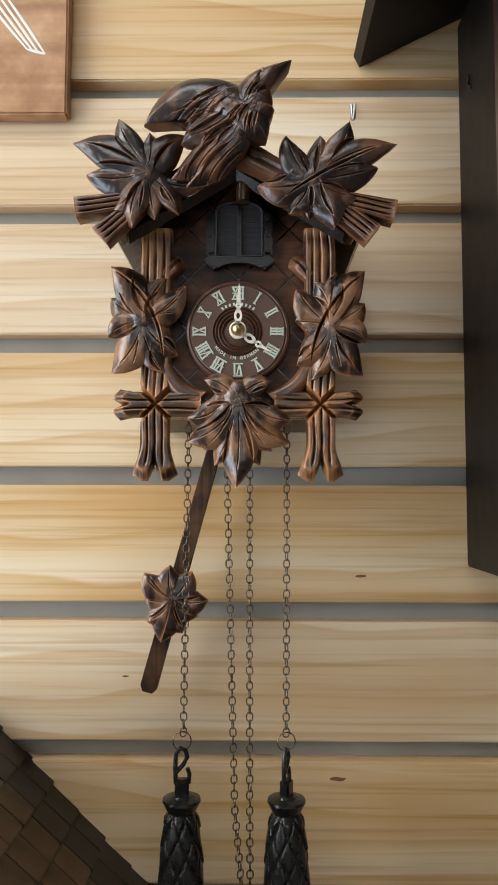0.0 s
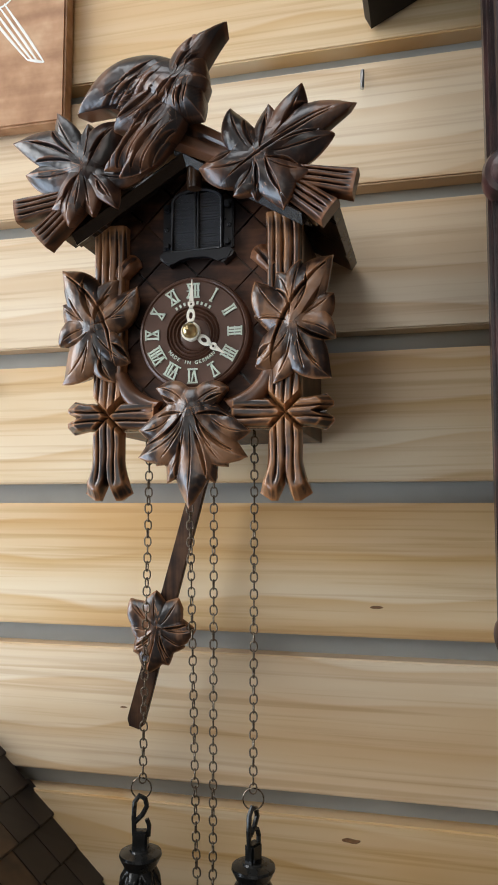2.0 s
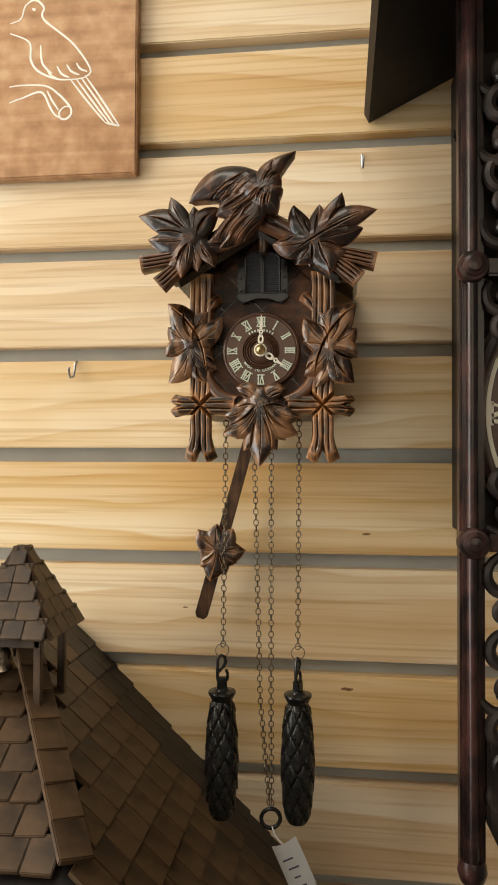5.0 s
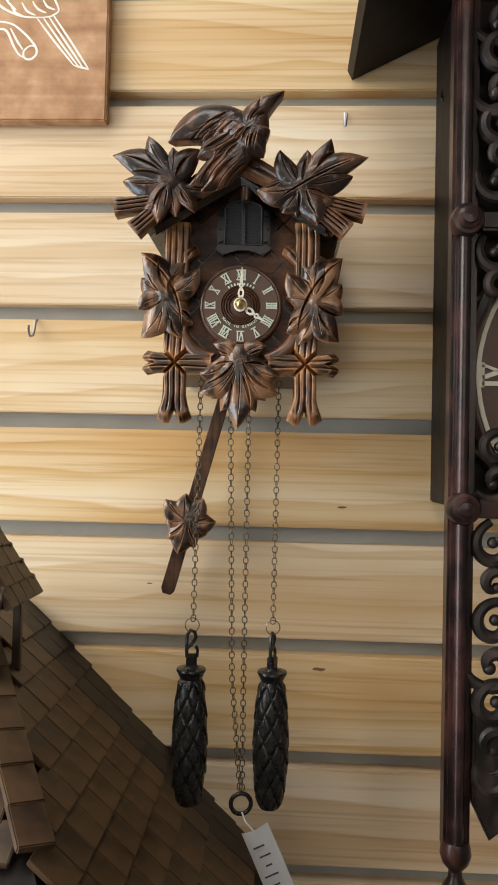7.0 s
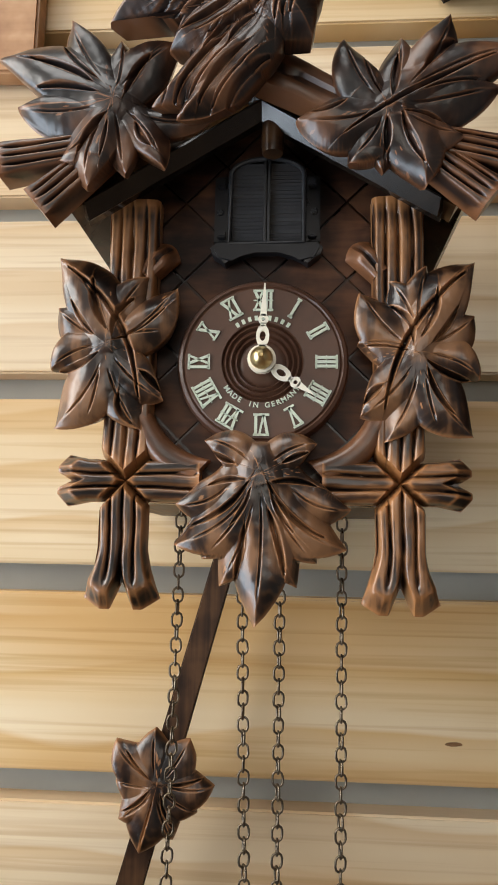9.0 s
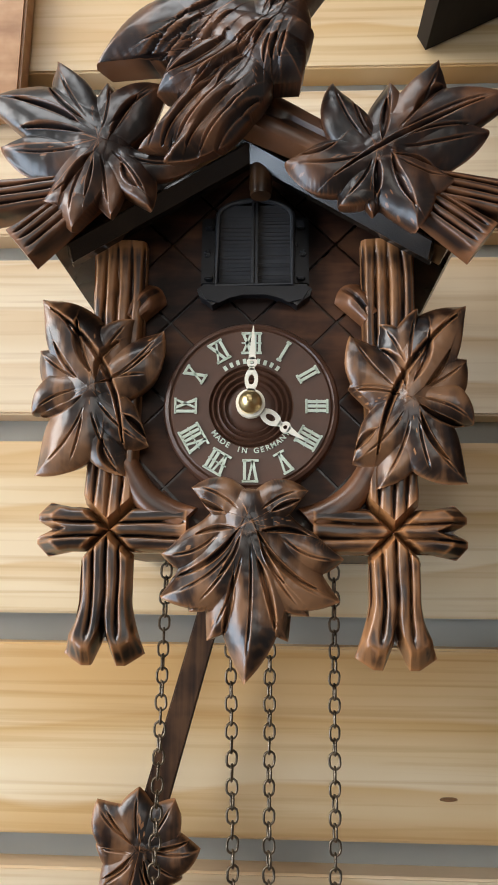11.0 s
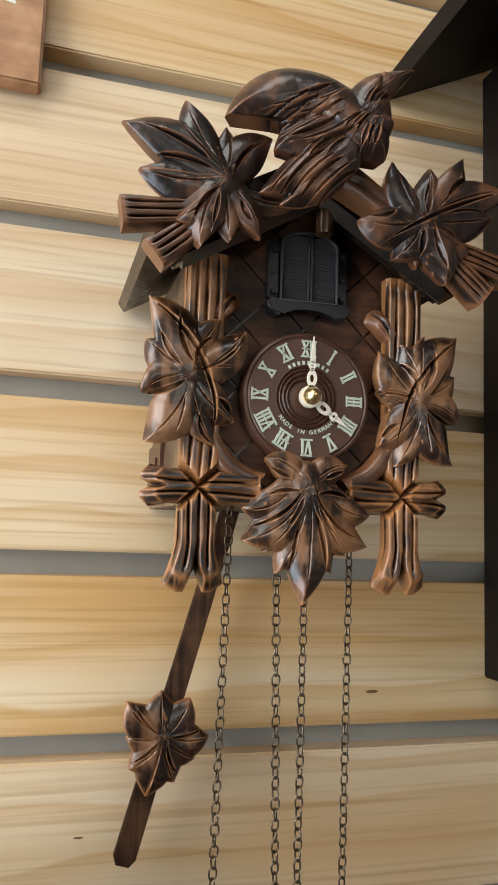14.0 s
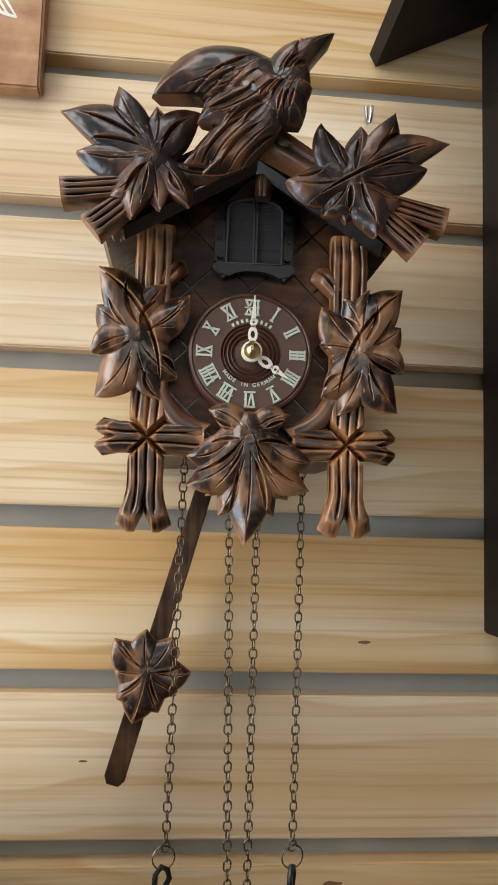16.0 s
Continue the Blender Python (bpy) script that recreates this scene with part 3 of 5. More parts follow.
# carved leaves
ROOF_LEFT = [(0, 0, -44, 19.5, 8.5, -0.08, 0.8, 0.7), (0, 4, -18, 34, 6, 0.06, 0.2, -0.8), (0, 0, 1, 26, 5, -0.06, 0.0, 0.6), (0, 0, 22, 23, 7, 0.08, 0.5, 0.8), (4, -2, 35, -4, 3.6, -0.12, 0, 0.4),
             (0, 0, 18, -23, 5.5, 0.08, 0.4, -0.7), (0, 0, 4, -26, 5, 0.0, 0.2, 0.7), (0, 0, -9, -31, 7, -0.1, 0.7, 0.8), (0, 0, -36, 0, 7, 0.08, 0.0, -0.9), (-2, -2, -20, -20, 6.5, 0.1, 0.2, 0.8)]
CUTS_ROOF_LEFT = [(-30, 17, -8, 7, 0.04, 0.9, 1.0), (-19, 22, -6, 8, -0.05, 0.9, 1.0), (-27, 6, -6, 3, 0.05, 0.7, 0.8), (12, 17, 4, 3, -0.06, 0.9, 1.0), (-12, -18, -3, -5, 0.06, 0.9, 1.1), (-4, -20, -2, -7, 0, 0.8, 0.9), (8, -8, 13, -16, -0.1, 1.1, 1.1)]
ROOF_RIGHT = [(0, 0, 50, 22, 7.5, 0.08, 0.9, -0.6), (2, 2, 23, 36, 6.5, -0.08, 0.4, 0.7), (0, 0, 5, 28, 5.5, -0.06, 0.0, -0.6), (0, 0, -14, 28, 6.5, 0.1, 0.5, 0.7), (0, 0, -31, -3, 7.5, 0.1, 0.5, -0.7),
              (0, 0, -13, -19, 6, 0.08, 0.4, 0.7), (0, 0, -1, -22, 4.5, 0, 0.1, -0.6), (0, 0, 13, -28, 8, 0.1, 0.7, 0.6), (0, 0, 39, 8, 7, -0.04, 0.1, 0.9), (3, -2, 27, -9, 7, -0.1, 0.0, -0.8)]
CUTS_ROOF_RIGHT = [(-14, -9, 36, 18, 0.03, 1.0, 1.3), (13, 14, 23, 25, 0.05, 1.2, 1.1), (2, 4, 4, 20, 0, 1.1, 1.2), (-2, 5, -7, 20, 0.05, 0.8, 0.9), (-25, -1, -14, 3, -0.1, 1.1, 1.0), (5, -3, 12, -20, -0.06, 0.9, 1.1), (6, -3, 20, -6, 0.1, 1.0, 1.0), (0, -5, 0, -15, 0, 1.1, 1.1), (13, 5, 30, 9, 0.06, 0.7, 0.7)]
MID_LEFT = [(0, 0, -20, 35, 8.5, -0.10, 0.9, 0.8), (-1, 2, -20.5, 15, 6.5, 0.06, 0.2, -0.6), (0, 0, 25, 23, 7.5, -0.08, 0.3, -0.8), (2, 6, 14, 27, 5.5, 0.08, 0.1, 0.7), (0, 0, 22.5, 5, 6.5, 0.08, 0.6, 0.6), (0, 0, 21, -20, 7, -0.08, 0.8, 0.8),
            (0, -3, 13, -31, 6, -0.08, 0.3, -0.6), (0, 0, -19.5, -31, 8.5, 0.10, 0.5, 0.8), (-2, -5, -7, -29.5, 5.5, 0.05, 0.2, 0.5), (0, 0, -21.5, -9, 6.5, -0.1, 0.7, -0.7)]
CUTS_MID_LEFT = [(-16, 30, 12, -19, 0.12, 1.0, 1.3), (-6, 25, 0, 6, -0.08, 1.2, 1.2), (-14, 17, -5, 4, -0.06, 0.8, 0.9), (9, 18, 2, 4, -0.15, 0.9, 1.0), (21, 14, 3, 2, 0.06, 0.8, 1.0), (-18, -9, -3, -3, -0.08, 1.1, 1.2), (13, -10, 20, -17, 0.05, 1.2, 1.2), (5, -18, 10, -29, -0.15, 1.0, 1.0)]
MID_RIGHT = [(0, 0, 21, 35, 8.5, 0.10, 0.7, -0.8), (1, 2, 21, 14.5, 7, -0.06, 0.2, 0.6), (0, 0, -20.5, 24, 7.5, 0.08, 0.3, 0.8), (-1, 6, -10, 28, 5.5, -0.08, 0.1, -0.7), (0, 4, 4, 34, 5, 0.06, 0.5, 0.6), (0, 0, -21.5, 4, 6.5, -0.08, 0.5, -0.6), (0, 0, -20.5, -23, 7.5, 0.08, 0.8, -0.8),
             (0, -2, -12, -32, 6, 0.08, 0.3, 0.6), (0, 0, 19.5, -30, 8.5, -0.10, 0.6, -0.8), (2, -5, 7, -28.5, 5.5, -0.05, 0.2, -0.5), (0, 0, 22, -9, 6.5, 0.1, 0.7, 0.7)]
CUTS_MID_RIGHT = [(17, 30, -12, -20, -0.10, 1.0, 1.3), (7, 24, 1, 6, 0.08, 1.0, 1.1), (14, 17, 5, 4, 0.06, 0.8, 0.9), (-9, 18, -2, 4, 0.15, 0.9, 1.0), (-18, 3, -4, 1, 0.06, 0.8, 1.0), (18, -9, 3, -3, 0.08, 1.1, 1.2), (-13, -12, -19, -18, -0.05, 1.2, 1.2), (12, -22, 3, -6, 0.08, 0.9, 1.1)]
BOTTOM = [(-1, 1, -20.5, 12.5, 5.4, -0.12, 0.7, 0.6), (1.5, 1, 20.5, 11.5, 5.4, 0.12, 0.7, -0.6), (-1, 0, -30.5, -25, 8.5, 0.14, 0.3, 0.8), (-1, -1, -20.5, -30, 7, 0.08, 0.1, 0.7), (-1, -4, -14, -39.5, 6.5, 0.06, 0.3, 0.5), (0, 2, -1.5, -53.5, 9, 0.03, 0.9, 0.6),
          (2, -4, 13.5, -39.5, 6.5, -0.06, 0.3, -0.6), (2, -1, 20.5, -31, 7, -0.08, 0.1, -0.7), (2, 0, 31, -26, 8, -0.14, 0.3, -0.8), (8, 0, 32.5, -12, 6.0, -0.16, 0.0, 0.5), (-8, 0, -30.5, -11, 6.0, 0.16, 0.0, -0.5)]
CUTS_BOTTOM = [(-5, -18, -8, -36, 0.02, 0.9, 1.0), (3.5, -13, 9, -35, 0.03, 1.1, 1.3), (3, -3, 23, -22, -0.10, 0.9, 1.1), (4, -5, 12, -20, -0.08, 0.8, 0.9), (-4, -3, -24, -18, 0.10, 0.9, 1.1), (-3, -5, -10, -18, 0.05, 0.7, 0.8), (-18, -4, -5, -2, 0.08, 0.9, 1.0), (5, -3, 20, -4, 0.08, 0.9, 1.0), (-17, 8, -9, 4, -0.04, 0.9, 1.1), (17, 8, 8, 4, -0.04, 0.9, 1.1)]


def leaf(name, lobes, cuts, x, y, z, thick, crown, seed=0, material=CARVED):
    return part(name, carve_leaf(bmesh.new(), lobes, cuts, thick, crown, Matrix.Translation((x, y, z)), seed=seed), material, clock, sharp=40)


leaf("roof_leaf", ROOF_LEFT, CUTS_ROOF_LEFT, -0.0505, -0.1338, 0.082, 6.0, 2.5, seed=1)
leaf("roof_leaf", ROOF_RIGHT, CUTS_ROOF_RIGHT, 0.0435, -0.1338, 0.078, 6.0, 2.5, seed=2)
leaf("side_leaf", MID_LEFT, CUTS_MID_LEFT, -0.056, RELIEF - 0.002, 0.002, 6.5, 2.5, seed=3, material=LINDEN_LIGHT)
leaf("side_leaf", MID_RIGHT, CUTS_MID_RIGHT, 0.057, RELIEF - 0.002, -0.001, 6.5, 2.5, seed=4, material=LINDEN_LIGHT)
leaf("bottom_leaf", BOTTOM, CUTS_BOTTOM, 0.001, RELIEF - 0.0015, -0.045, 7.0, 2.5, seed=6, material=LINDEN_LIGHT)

# fluted branches of the frame, crossing below the side leaves
for side, x0 in ((-1, -0.0490), (1, 0.0511)):
    cross = -0.0472
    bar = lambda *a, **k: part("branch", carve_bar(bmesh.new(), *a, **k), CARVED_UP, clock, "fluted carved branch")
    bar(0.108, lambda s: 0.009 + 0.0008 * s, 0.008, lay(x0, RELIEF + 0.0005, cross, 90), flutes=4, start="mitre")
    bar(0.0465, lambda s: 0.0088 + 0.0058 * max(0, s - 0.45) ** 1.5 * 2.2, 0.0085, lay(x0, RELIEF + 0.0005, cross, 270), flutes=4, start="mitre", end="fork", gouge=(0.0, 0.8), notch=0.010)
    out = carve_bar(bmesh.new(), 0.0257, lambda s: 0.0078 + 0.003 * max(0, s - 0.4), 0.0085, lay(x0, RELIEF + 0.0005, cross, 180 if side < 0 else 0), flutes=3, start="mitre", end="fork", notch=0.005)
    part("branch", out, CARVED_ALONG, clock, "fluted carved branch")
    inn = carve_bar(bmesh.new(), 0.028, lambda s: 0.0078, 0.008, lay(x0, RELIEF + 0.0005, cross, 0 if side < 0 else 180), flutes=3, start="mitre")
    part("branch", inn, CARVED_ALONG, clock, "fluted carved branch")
    # curved twig up to the side leaf and the short stub near the top of the post
    arc = (lambda s: 0.004 * math.sin(math.pi * s)) if side < 0 else (lambda s: -0.004 * math.sin(math.pi * s))
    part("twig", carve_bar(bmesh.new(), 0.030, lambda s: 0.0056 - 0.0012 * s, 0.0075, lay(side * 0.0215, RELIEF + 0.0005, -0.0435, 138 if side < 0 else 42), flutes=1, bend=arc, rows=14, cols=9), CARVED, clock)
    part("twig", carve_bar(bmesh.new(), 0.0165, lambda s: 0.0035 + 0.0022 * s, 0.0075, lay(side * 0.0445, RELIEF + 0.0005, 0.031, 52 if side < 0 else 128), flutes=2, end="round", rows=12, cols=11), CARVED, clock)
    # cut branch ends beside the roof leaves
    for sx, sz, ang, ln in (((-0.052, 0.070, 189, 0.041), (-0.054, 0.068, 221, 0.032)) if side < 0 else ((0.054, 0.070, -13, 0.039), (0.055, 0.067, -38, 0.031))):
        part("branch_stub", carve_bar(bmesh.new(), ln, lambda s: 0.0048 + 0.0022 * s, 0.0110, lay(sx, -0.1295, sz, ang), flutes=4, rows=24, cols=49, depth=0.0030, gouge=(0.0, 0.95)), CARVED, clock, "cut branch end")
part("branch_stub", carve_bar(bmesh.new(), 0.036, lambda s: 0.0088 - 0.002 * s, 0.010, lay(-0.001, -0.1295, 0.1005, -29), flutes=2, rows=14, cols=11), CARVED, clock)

# dial
DIALX, DIALZ = 0.0010, -0.0030
dial = part("dial", lathe(bmesh.new(), [(0.0318, 0.0), (0.0318, 0.0058), (0.0310, 0.0074), (0.0298, 0.0079), (0.0291, 0.0073), (0.0284, 0.0079), (0.0152, 0.0079), (0.0146, 0.0066), (0.0136, 0.0076),
            (0.0128, 0.0062), (0.0116, 0.0072), (0.0108, 0.0056), (0.0096, 0.0066), (0.0088, 0.005), (0.0070, 0.0058), (0.0005, 0.0056)], 72, "Y", Matrix.Translation((DIALX, FRONT - 0.0002, DIALZ))), DIAL, clock, "round dark brown dial with turned rings")
FACE = FRONT - 0.0085
WORDS = ["XII", "I", "II", "III", "IIII", "V", "VI", "VII", "VIII", "IX", "X", "XI"]


def numeral(word):
    """Strokes of a roman numeral with end bars, centred, upright, 8 mm high."""
    bm, h, pen = bmesh.new(), 0.0074, 0.0
    stroke = 0.00105
    wide = {"I": 0.00165, "V": 0.0040, "X": 0.0040}
    total = sum(wide[c] for c in word)
    pen = -total / 2

    def bar(x0, z0, x1, z1, t):
        d = Vector((x1 - x0, 0, z1 - z0))
        box(bm, 0, d.length, -0.0003, 0.0003, -t / 2, t / 2, m=Matrix.Translation((x0, 0, z0)) @ Matrix.Rotation(-math.atan2(d.z, d.x), 4, "Y"))

    for c in word:
        w = wide[c]
        if c == "I":
            bar(pen + w / 2, -h / 2, pen + w / 2, h / 2, stroke)
        if c == "V":
            bar(pen + 0.0005, h / 2, pen + w / 2, -h / 2, stroke)
            bar(pen + w - 0.0005, h / 2, pen + w / 2, -h / 2, stroke * 0.7)
        if c == "X":
            bar(pen + 0.0005, h / 2, pen + w - 0.0005, -h / 2, stroke)
            bar(pen + w - 0.0005, h / 2, pen + 0.0005, -h / 2, stroke * 0.7)
        pen += w
    for z in (-h / 2, h / 2):
        bar(-total / 2 - 0.0001, z, total / 2 + 0.0001, z, 0.0008)
    bar(-total / 2, 0, total / 2, 0, 0.0004) if len(word) > 2 else None
    return bm


for i, word in enumerate(WORDS):
    a = radians(90 - 30 * i)
    o = part("numeral", numeral(word), NUMERAL, dial)
    o.matrix_basis = Matrix.Translation((DIALX + 0.0235 * math.cos(a), FACE, DIALZ + 0.0235 * math.sin(a))) @ Matrix.Rotation(radians(30 * i), 4, "Y")


def letter(text, size):
    cu = bpy.data.curves.new("lettering", "FONT")
    cu.body, cu.size, cu.align_x, cu.extrude, cu.offset = text, size, "CENTER", 0.0001, size * 0.02
    tmp = bpy.data.objects.new("lettering", cu)
    scene.collection.objects.link(tmp)
    bpy.context.view_layer.update()
    me = bpy.data.meshes.new_from_object(tmp.evaluated_get(bpy.context.evaluated_depsgraph_get()))
    bpy.data.objects.remove(tmp)
    me.materials.append(NUMERAL)
    return me


TEXT = "MADE IN GERMANY"
UP = Matrix.Rotation(radians(90), 4, "X")
for i, ch in enumerate(TEXT):
    if ch != " ":
        a = -142 + 104 * i / (len(TEXT) - 1)
        shared_part("letter", letter(ch, 0.0027), dial, Matrix.Translation((DIALX + 0.0172 * math.cos(radians(a)), FACE, DIALZ + 0.0172 * math.sin(radians(a)))) @ Matrix.Rotation(-radians(a + 90), 4, "Y") @ UP)
for i in range(9):
    a = 124 - 68 * i / 8
    o = part("maker_mark", box(bmesh.new(), -0.0006, 0.0006, -0.0002, 0.0002, -0.0009, 0.0009), NUMERAL, dial)
    o.matrix_basis = Matrix.Translation((DIALX + 0.0168 * math.cos(radians(a)), FACE, DIALZ + 0.0168 * math.sin(radians(a)))) @ Matrix.Rotation(-radians(a - 90), 4, "Y")


def plate_ring(bm, z, rx, rz, hole, y0, y1, steps=24):
    """A flat oval ring, or an oval plate with a hole, standing in x and z."""
    loops = []
    for rr, y in ((1, y0), (1, y1), (hole, y1), (hole, y0)):
        loops.append([bm.verts.new((rx * rr * math.cos(2 * math.pi * i / steps), y, z + rz * rr * math.sin(2 * math.pi * i / steps))) for i in range(steps)])
    for a, b in zip(loops, loops[1:] + loops[:1]):
        for i in range(steps):
            bm.faces.new((a[i], a[(i + 1) % steps], b[(i + 1) % steps], b[i]))


def hand(name, length, degrees, y, stout):
    bm = bmesh.new()
    t = 0.0008
    plate_ring(bm, 0, 0.0052, 0.0052, 0.5, y, y - t)
    plate_ring(bm, 0.0085, 0.0024 * stout, 0.0042, 0.45, y, y - t)
    plate_ring(bm, 0.0148, 0.0019 * stout, 0.0019, 0.38, y, y - t)
    prism(bm, [(-0.0013, 0.0160), (-0.0002, length), (0.0002, length), (0.0013, 0.0160)], y, y - t)
    prism(bm, [(-0.0012, 0.0120), (-0.0008, 0.0134), (0.0008, 0.0134), (0.0012, 0.0120)], y, y - t)
    prism(bm, [(-0.0016, 0.0038), (-0.0012, 0.0052), (0.0012, 0.0052), (0.0016, 0.0038)], y, y - t)
    bmesh.ops.recalc_face_normals(bm, faces=bm.faces)
    o = part(name, bm, CREAM, clock, "cream openwork hand")
    o.matrix_basis = Matrix.Translation((DIALX, 0, DIALZ)) @ Matrix.Rotation(radians(degrees), 4, "Y")


hand("hour_hand", 0.0225, 124, FACE - 0.002, 1.1)
hand("minute_hand", 0.0285, 1.5, FACE - 0.004, 1.0)
nut = lathe(bmesh.new(), [(0.0040, 0.0), (0.0042, 0.0012), (0.0040, 0.0024), (0.0034, 0.0042), (0.0022, 0.0056), (0.0012, 0.0062), (0.0010, 0.0070), (0.0002, 0.0072)], 24, "Y", Matrix.Translation((DIALX, FACE - 0.0045, DIALZ)))
part("hand_nut", nut, BRASS, clock, "polished brass hand nut")

# cuckoo door: black frame with a pair of arched shutters
def arch(w, z0, z1, rise, steps=14):
    return [(-w, z0), (w, z0), (w, z1)] + [(w * math.cos(math.pi * i / steps), z1 + rise * math.sin(math.pi * i / steps)) for i in range(1, steps)] + [(-w, z1)]


DX, DY = 0.0016, FRONT
bm = bmesh.new()
prism(bm, [(x + DX, z) for x, z in arch(0.0142, 0.044, 0.0722, 0.0068)], DY + 0.001, DY - 0.0035, 0.0005)
door = part("cuckoo_door", bm, BLACK, clock, "black plastic shuttered cuckoo door")
bm = bmesh.new()
outer = [(x + DX, z) for x, z in arch(0.0142, 0.0445, 0.0722, 0.0068)]
tube(bm, [(x, DY - 0.0050, z) for x, z in outer], 0.0010, 8, closed=True)
box(bm, DX - 0.0013, DX - 0.0002, DY - 0.0060, DY - 0.003, 0.0445, 0.0785, 0.0003)
box(bm, DX + 0.0002, DX + 0.0013, DY - 0.0060, DY - 0.003, 0.0445, 0.0785, 0.0003)
part("door_frame", bm, BLACK_SHEEN, door)
random.seed(21)
for i in range(20):
    z = 0.0462 + i * 0.00158
    w = 0.0132 if z < 0.0722 else 0.0132 * math.sqrt(max(0.05, 1 - ((z - 0.0722) / 0.0066) ** 2))
    for sx in (-1, 1):
        bm = box(bmesh.new(), DX + sx * 0.0014, DX + sx * w, -0.0004, 0.0004, -0.0008, 0.0008, m=Matrix.Translation((0, DY - 0.0042, z)) @ Matrix.Rotation(radians(30 + random.uniform(-8, 8)), 4, "X") @ Matrix.Rotation(radians(random.uniform(-0.7, 0.7)), 4, "Y"))
        part("slat", bm, BLACK_SHEEN, door)
for sx in (-1, 1):
    bm = box(bmesh.new(), DX + sx * 0.0148, DX + sx * 0.0205, DY, DY - 0.003, 0.0455, 0.073, 0.0006)
    box(bm, DX + sx * 0.0158, DX + sx * 0.019, DY - 0.002, DY - 0.006, 0.0468, 0.0495, 0.0005)
    box(bm, DX + sx * 0.0158, DX + sx * 0.019, DY - 0.002, DY - 0.006, 0.0675, 0.0705, 0.0005)
    lathe(bm, [(0.0014, 0), (0.0014, 0.0008), (0.0006, 0.0012)], 12, "Y", Matrix.Translation((DX + sx * 0.0182, DY - 0.0028, 0.058)))
    plate = part("hinge_plate", bm, BLACK, door)
    for turn in (20, 110):
        screw = box(bmesh.new(), -0.0011, 0.0011, -0.0003, 0.0003, -0.0002, 0.0002, m=Matrix.Translation((DX + sx * 0.0182, DY - 0.0041, 0.058)) @ Matrix.Rotation(radians(turn), 4, "Y"))
        part("screw_slot", screw, BLACK_SHEEN, plate)
sill = [(-0.0215, 0.0425), (-0.0205, 0.0398), (-0.0180, 0.0382), (-0.0158, 0.0362), (-0.0135, 0.0380), (-0.0100, 0.0398), (-0.0045, 0.0412), (0.0045, 0.0412), (0.0100, 0.0398), (0.0135, 0.0380), (0.0158, 0.0362), (0.0180, 0.0382), (0.0205, 0.0398), (0.0215, 0.0425), (0.0190, 0.0445), (-0.0190, 0.0445)]
part("door_sill", prism(bmesh.new(), [(x + DX, z) for x, z in sill], DY + 0.001, DY - 0.0068, 0.0012), BLACK, door)

# latch plate on the west side of the case
bm = box(bmesh.new(), -0.0570, -0.0548, -0.047, -0.004, -0.050, -0.020, 0.0004)
box(bm, -0.0572, -0.0580, -0.036, -0.030, -0.034, -0.028, 0.0002)
part("side_latch", bm, DIAL, clock, "brown plastic latch plate")

# pendulum, out at the end of its swing
pend = Matrix.Translation((0.0, -0.030, -0.005)) @ Matrix.Rotation(radians(15.2), 4, "Y")
rod = prism(bmesh.new(), [(-0.0052, -0.045), (-0.0060, -0.238), (-0.0035, -0.242), (0.0035, -0.242), (0.0060, -0.238), (0.0052, -0.045)], 0.0015, -0.0015, 0.0006)
bmesh.ops.transform(rod, matrix=pend, verts=rod.verts)
pendulum = part("pendulum", rod, CASE, clock, "brown wooden pendulum with a carved leaf")
PEND = [(0, 0, -8, 23, 7, 0.05, 0.3, 0.2), (0, 0, 8, 23, 7, -0.05, 0.3, -0.2), (0, 2, -24, 13, 7.5, 0.1, 0.2, 0.3), (0, 2, 24, 7, 7.5, -0.1, 0.2, -0.3), (0, 0, -19, -4, 7, 0.05, 0, 0.2), (0, 0, 20, -6, 7, -0.05, 0, -0.2), (0, -2, -13, -19, 7, 0.05, 0.2, 0.2), (0, -2, 13, -20, 7, -0.05, 0.2, -0.2), (0, 0, 0, -30, 8, 0, 0.4, 0.2)]
PCUTS = [(4, 2, 17, 8, -0.06, 0.8, 1), (-4, 2, -17, 10, 0.06, 0.8, 1), (3, -3, 11, -14, -0.08, 0.8, 1), (-3, -3, -11, -14, 0.08, 0.8, 1)]
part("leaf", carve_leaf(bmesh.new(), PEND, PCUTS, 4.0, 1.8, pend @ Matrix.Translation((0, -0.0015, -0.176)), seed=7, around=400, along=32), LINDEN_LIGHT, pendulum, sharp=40)


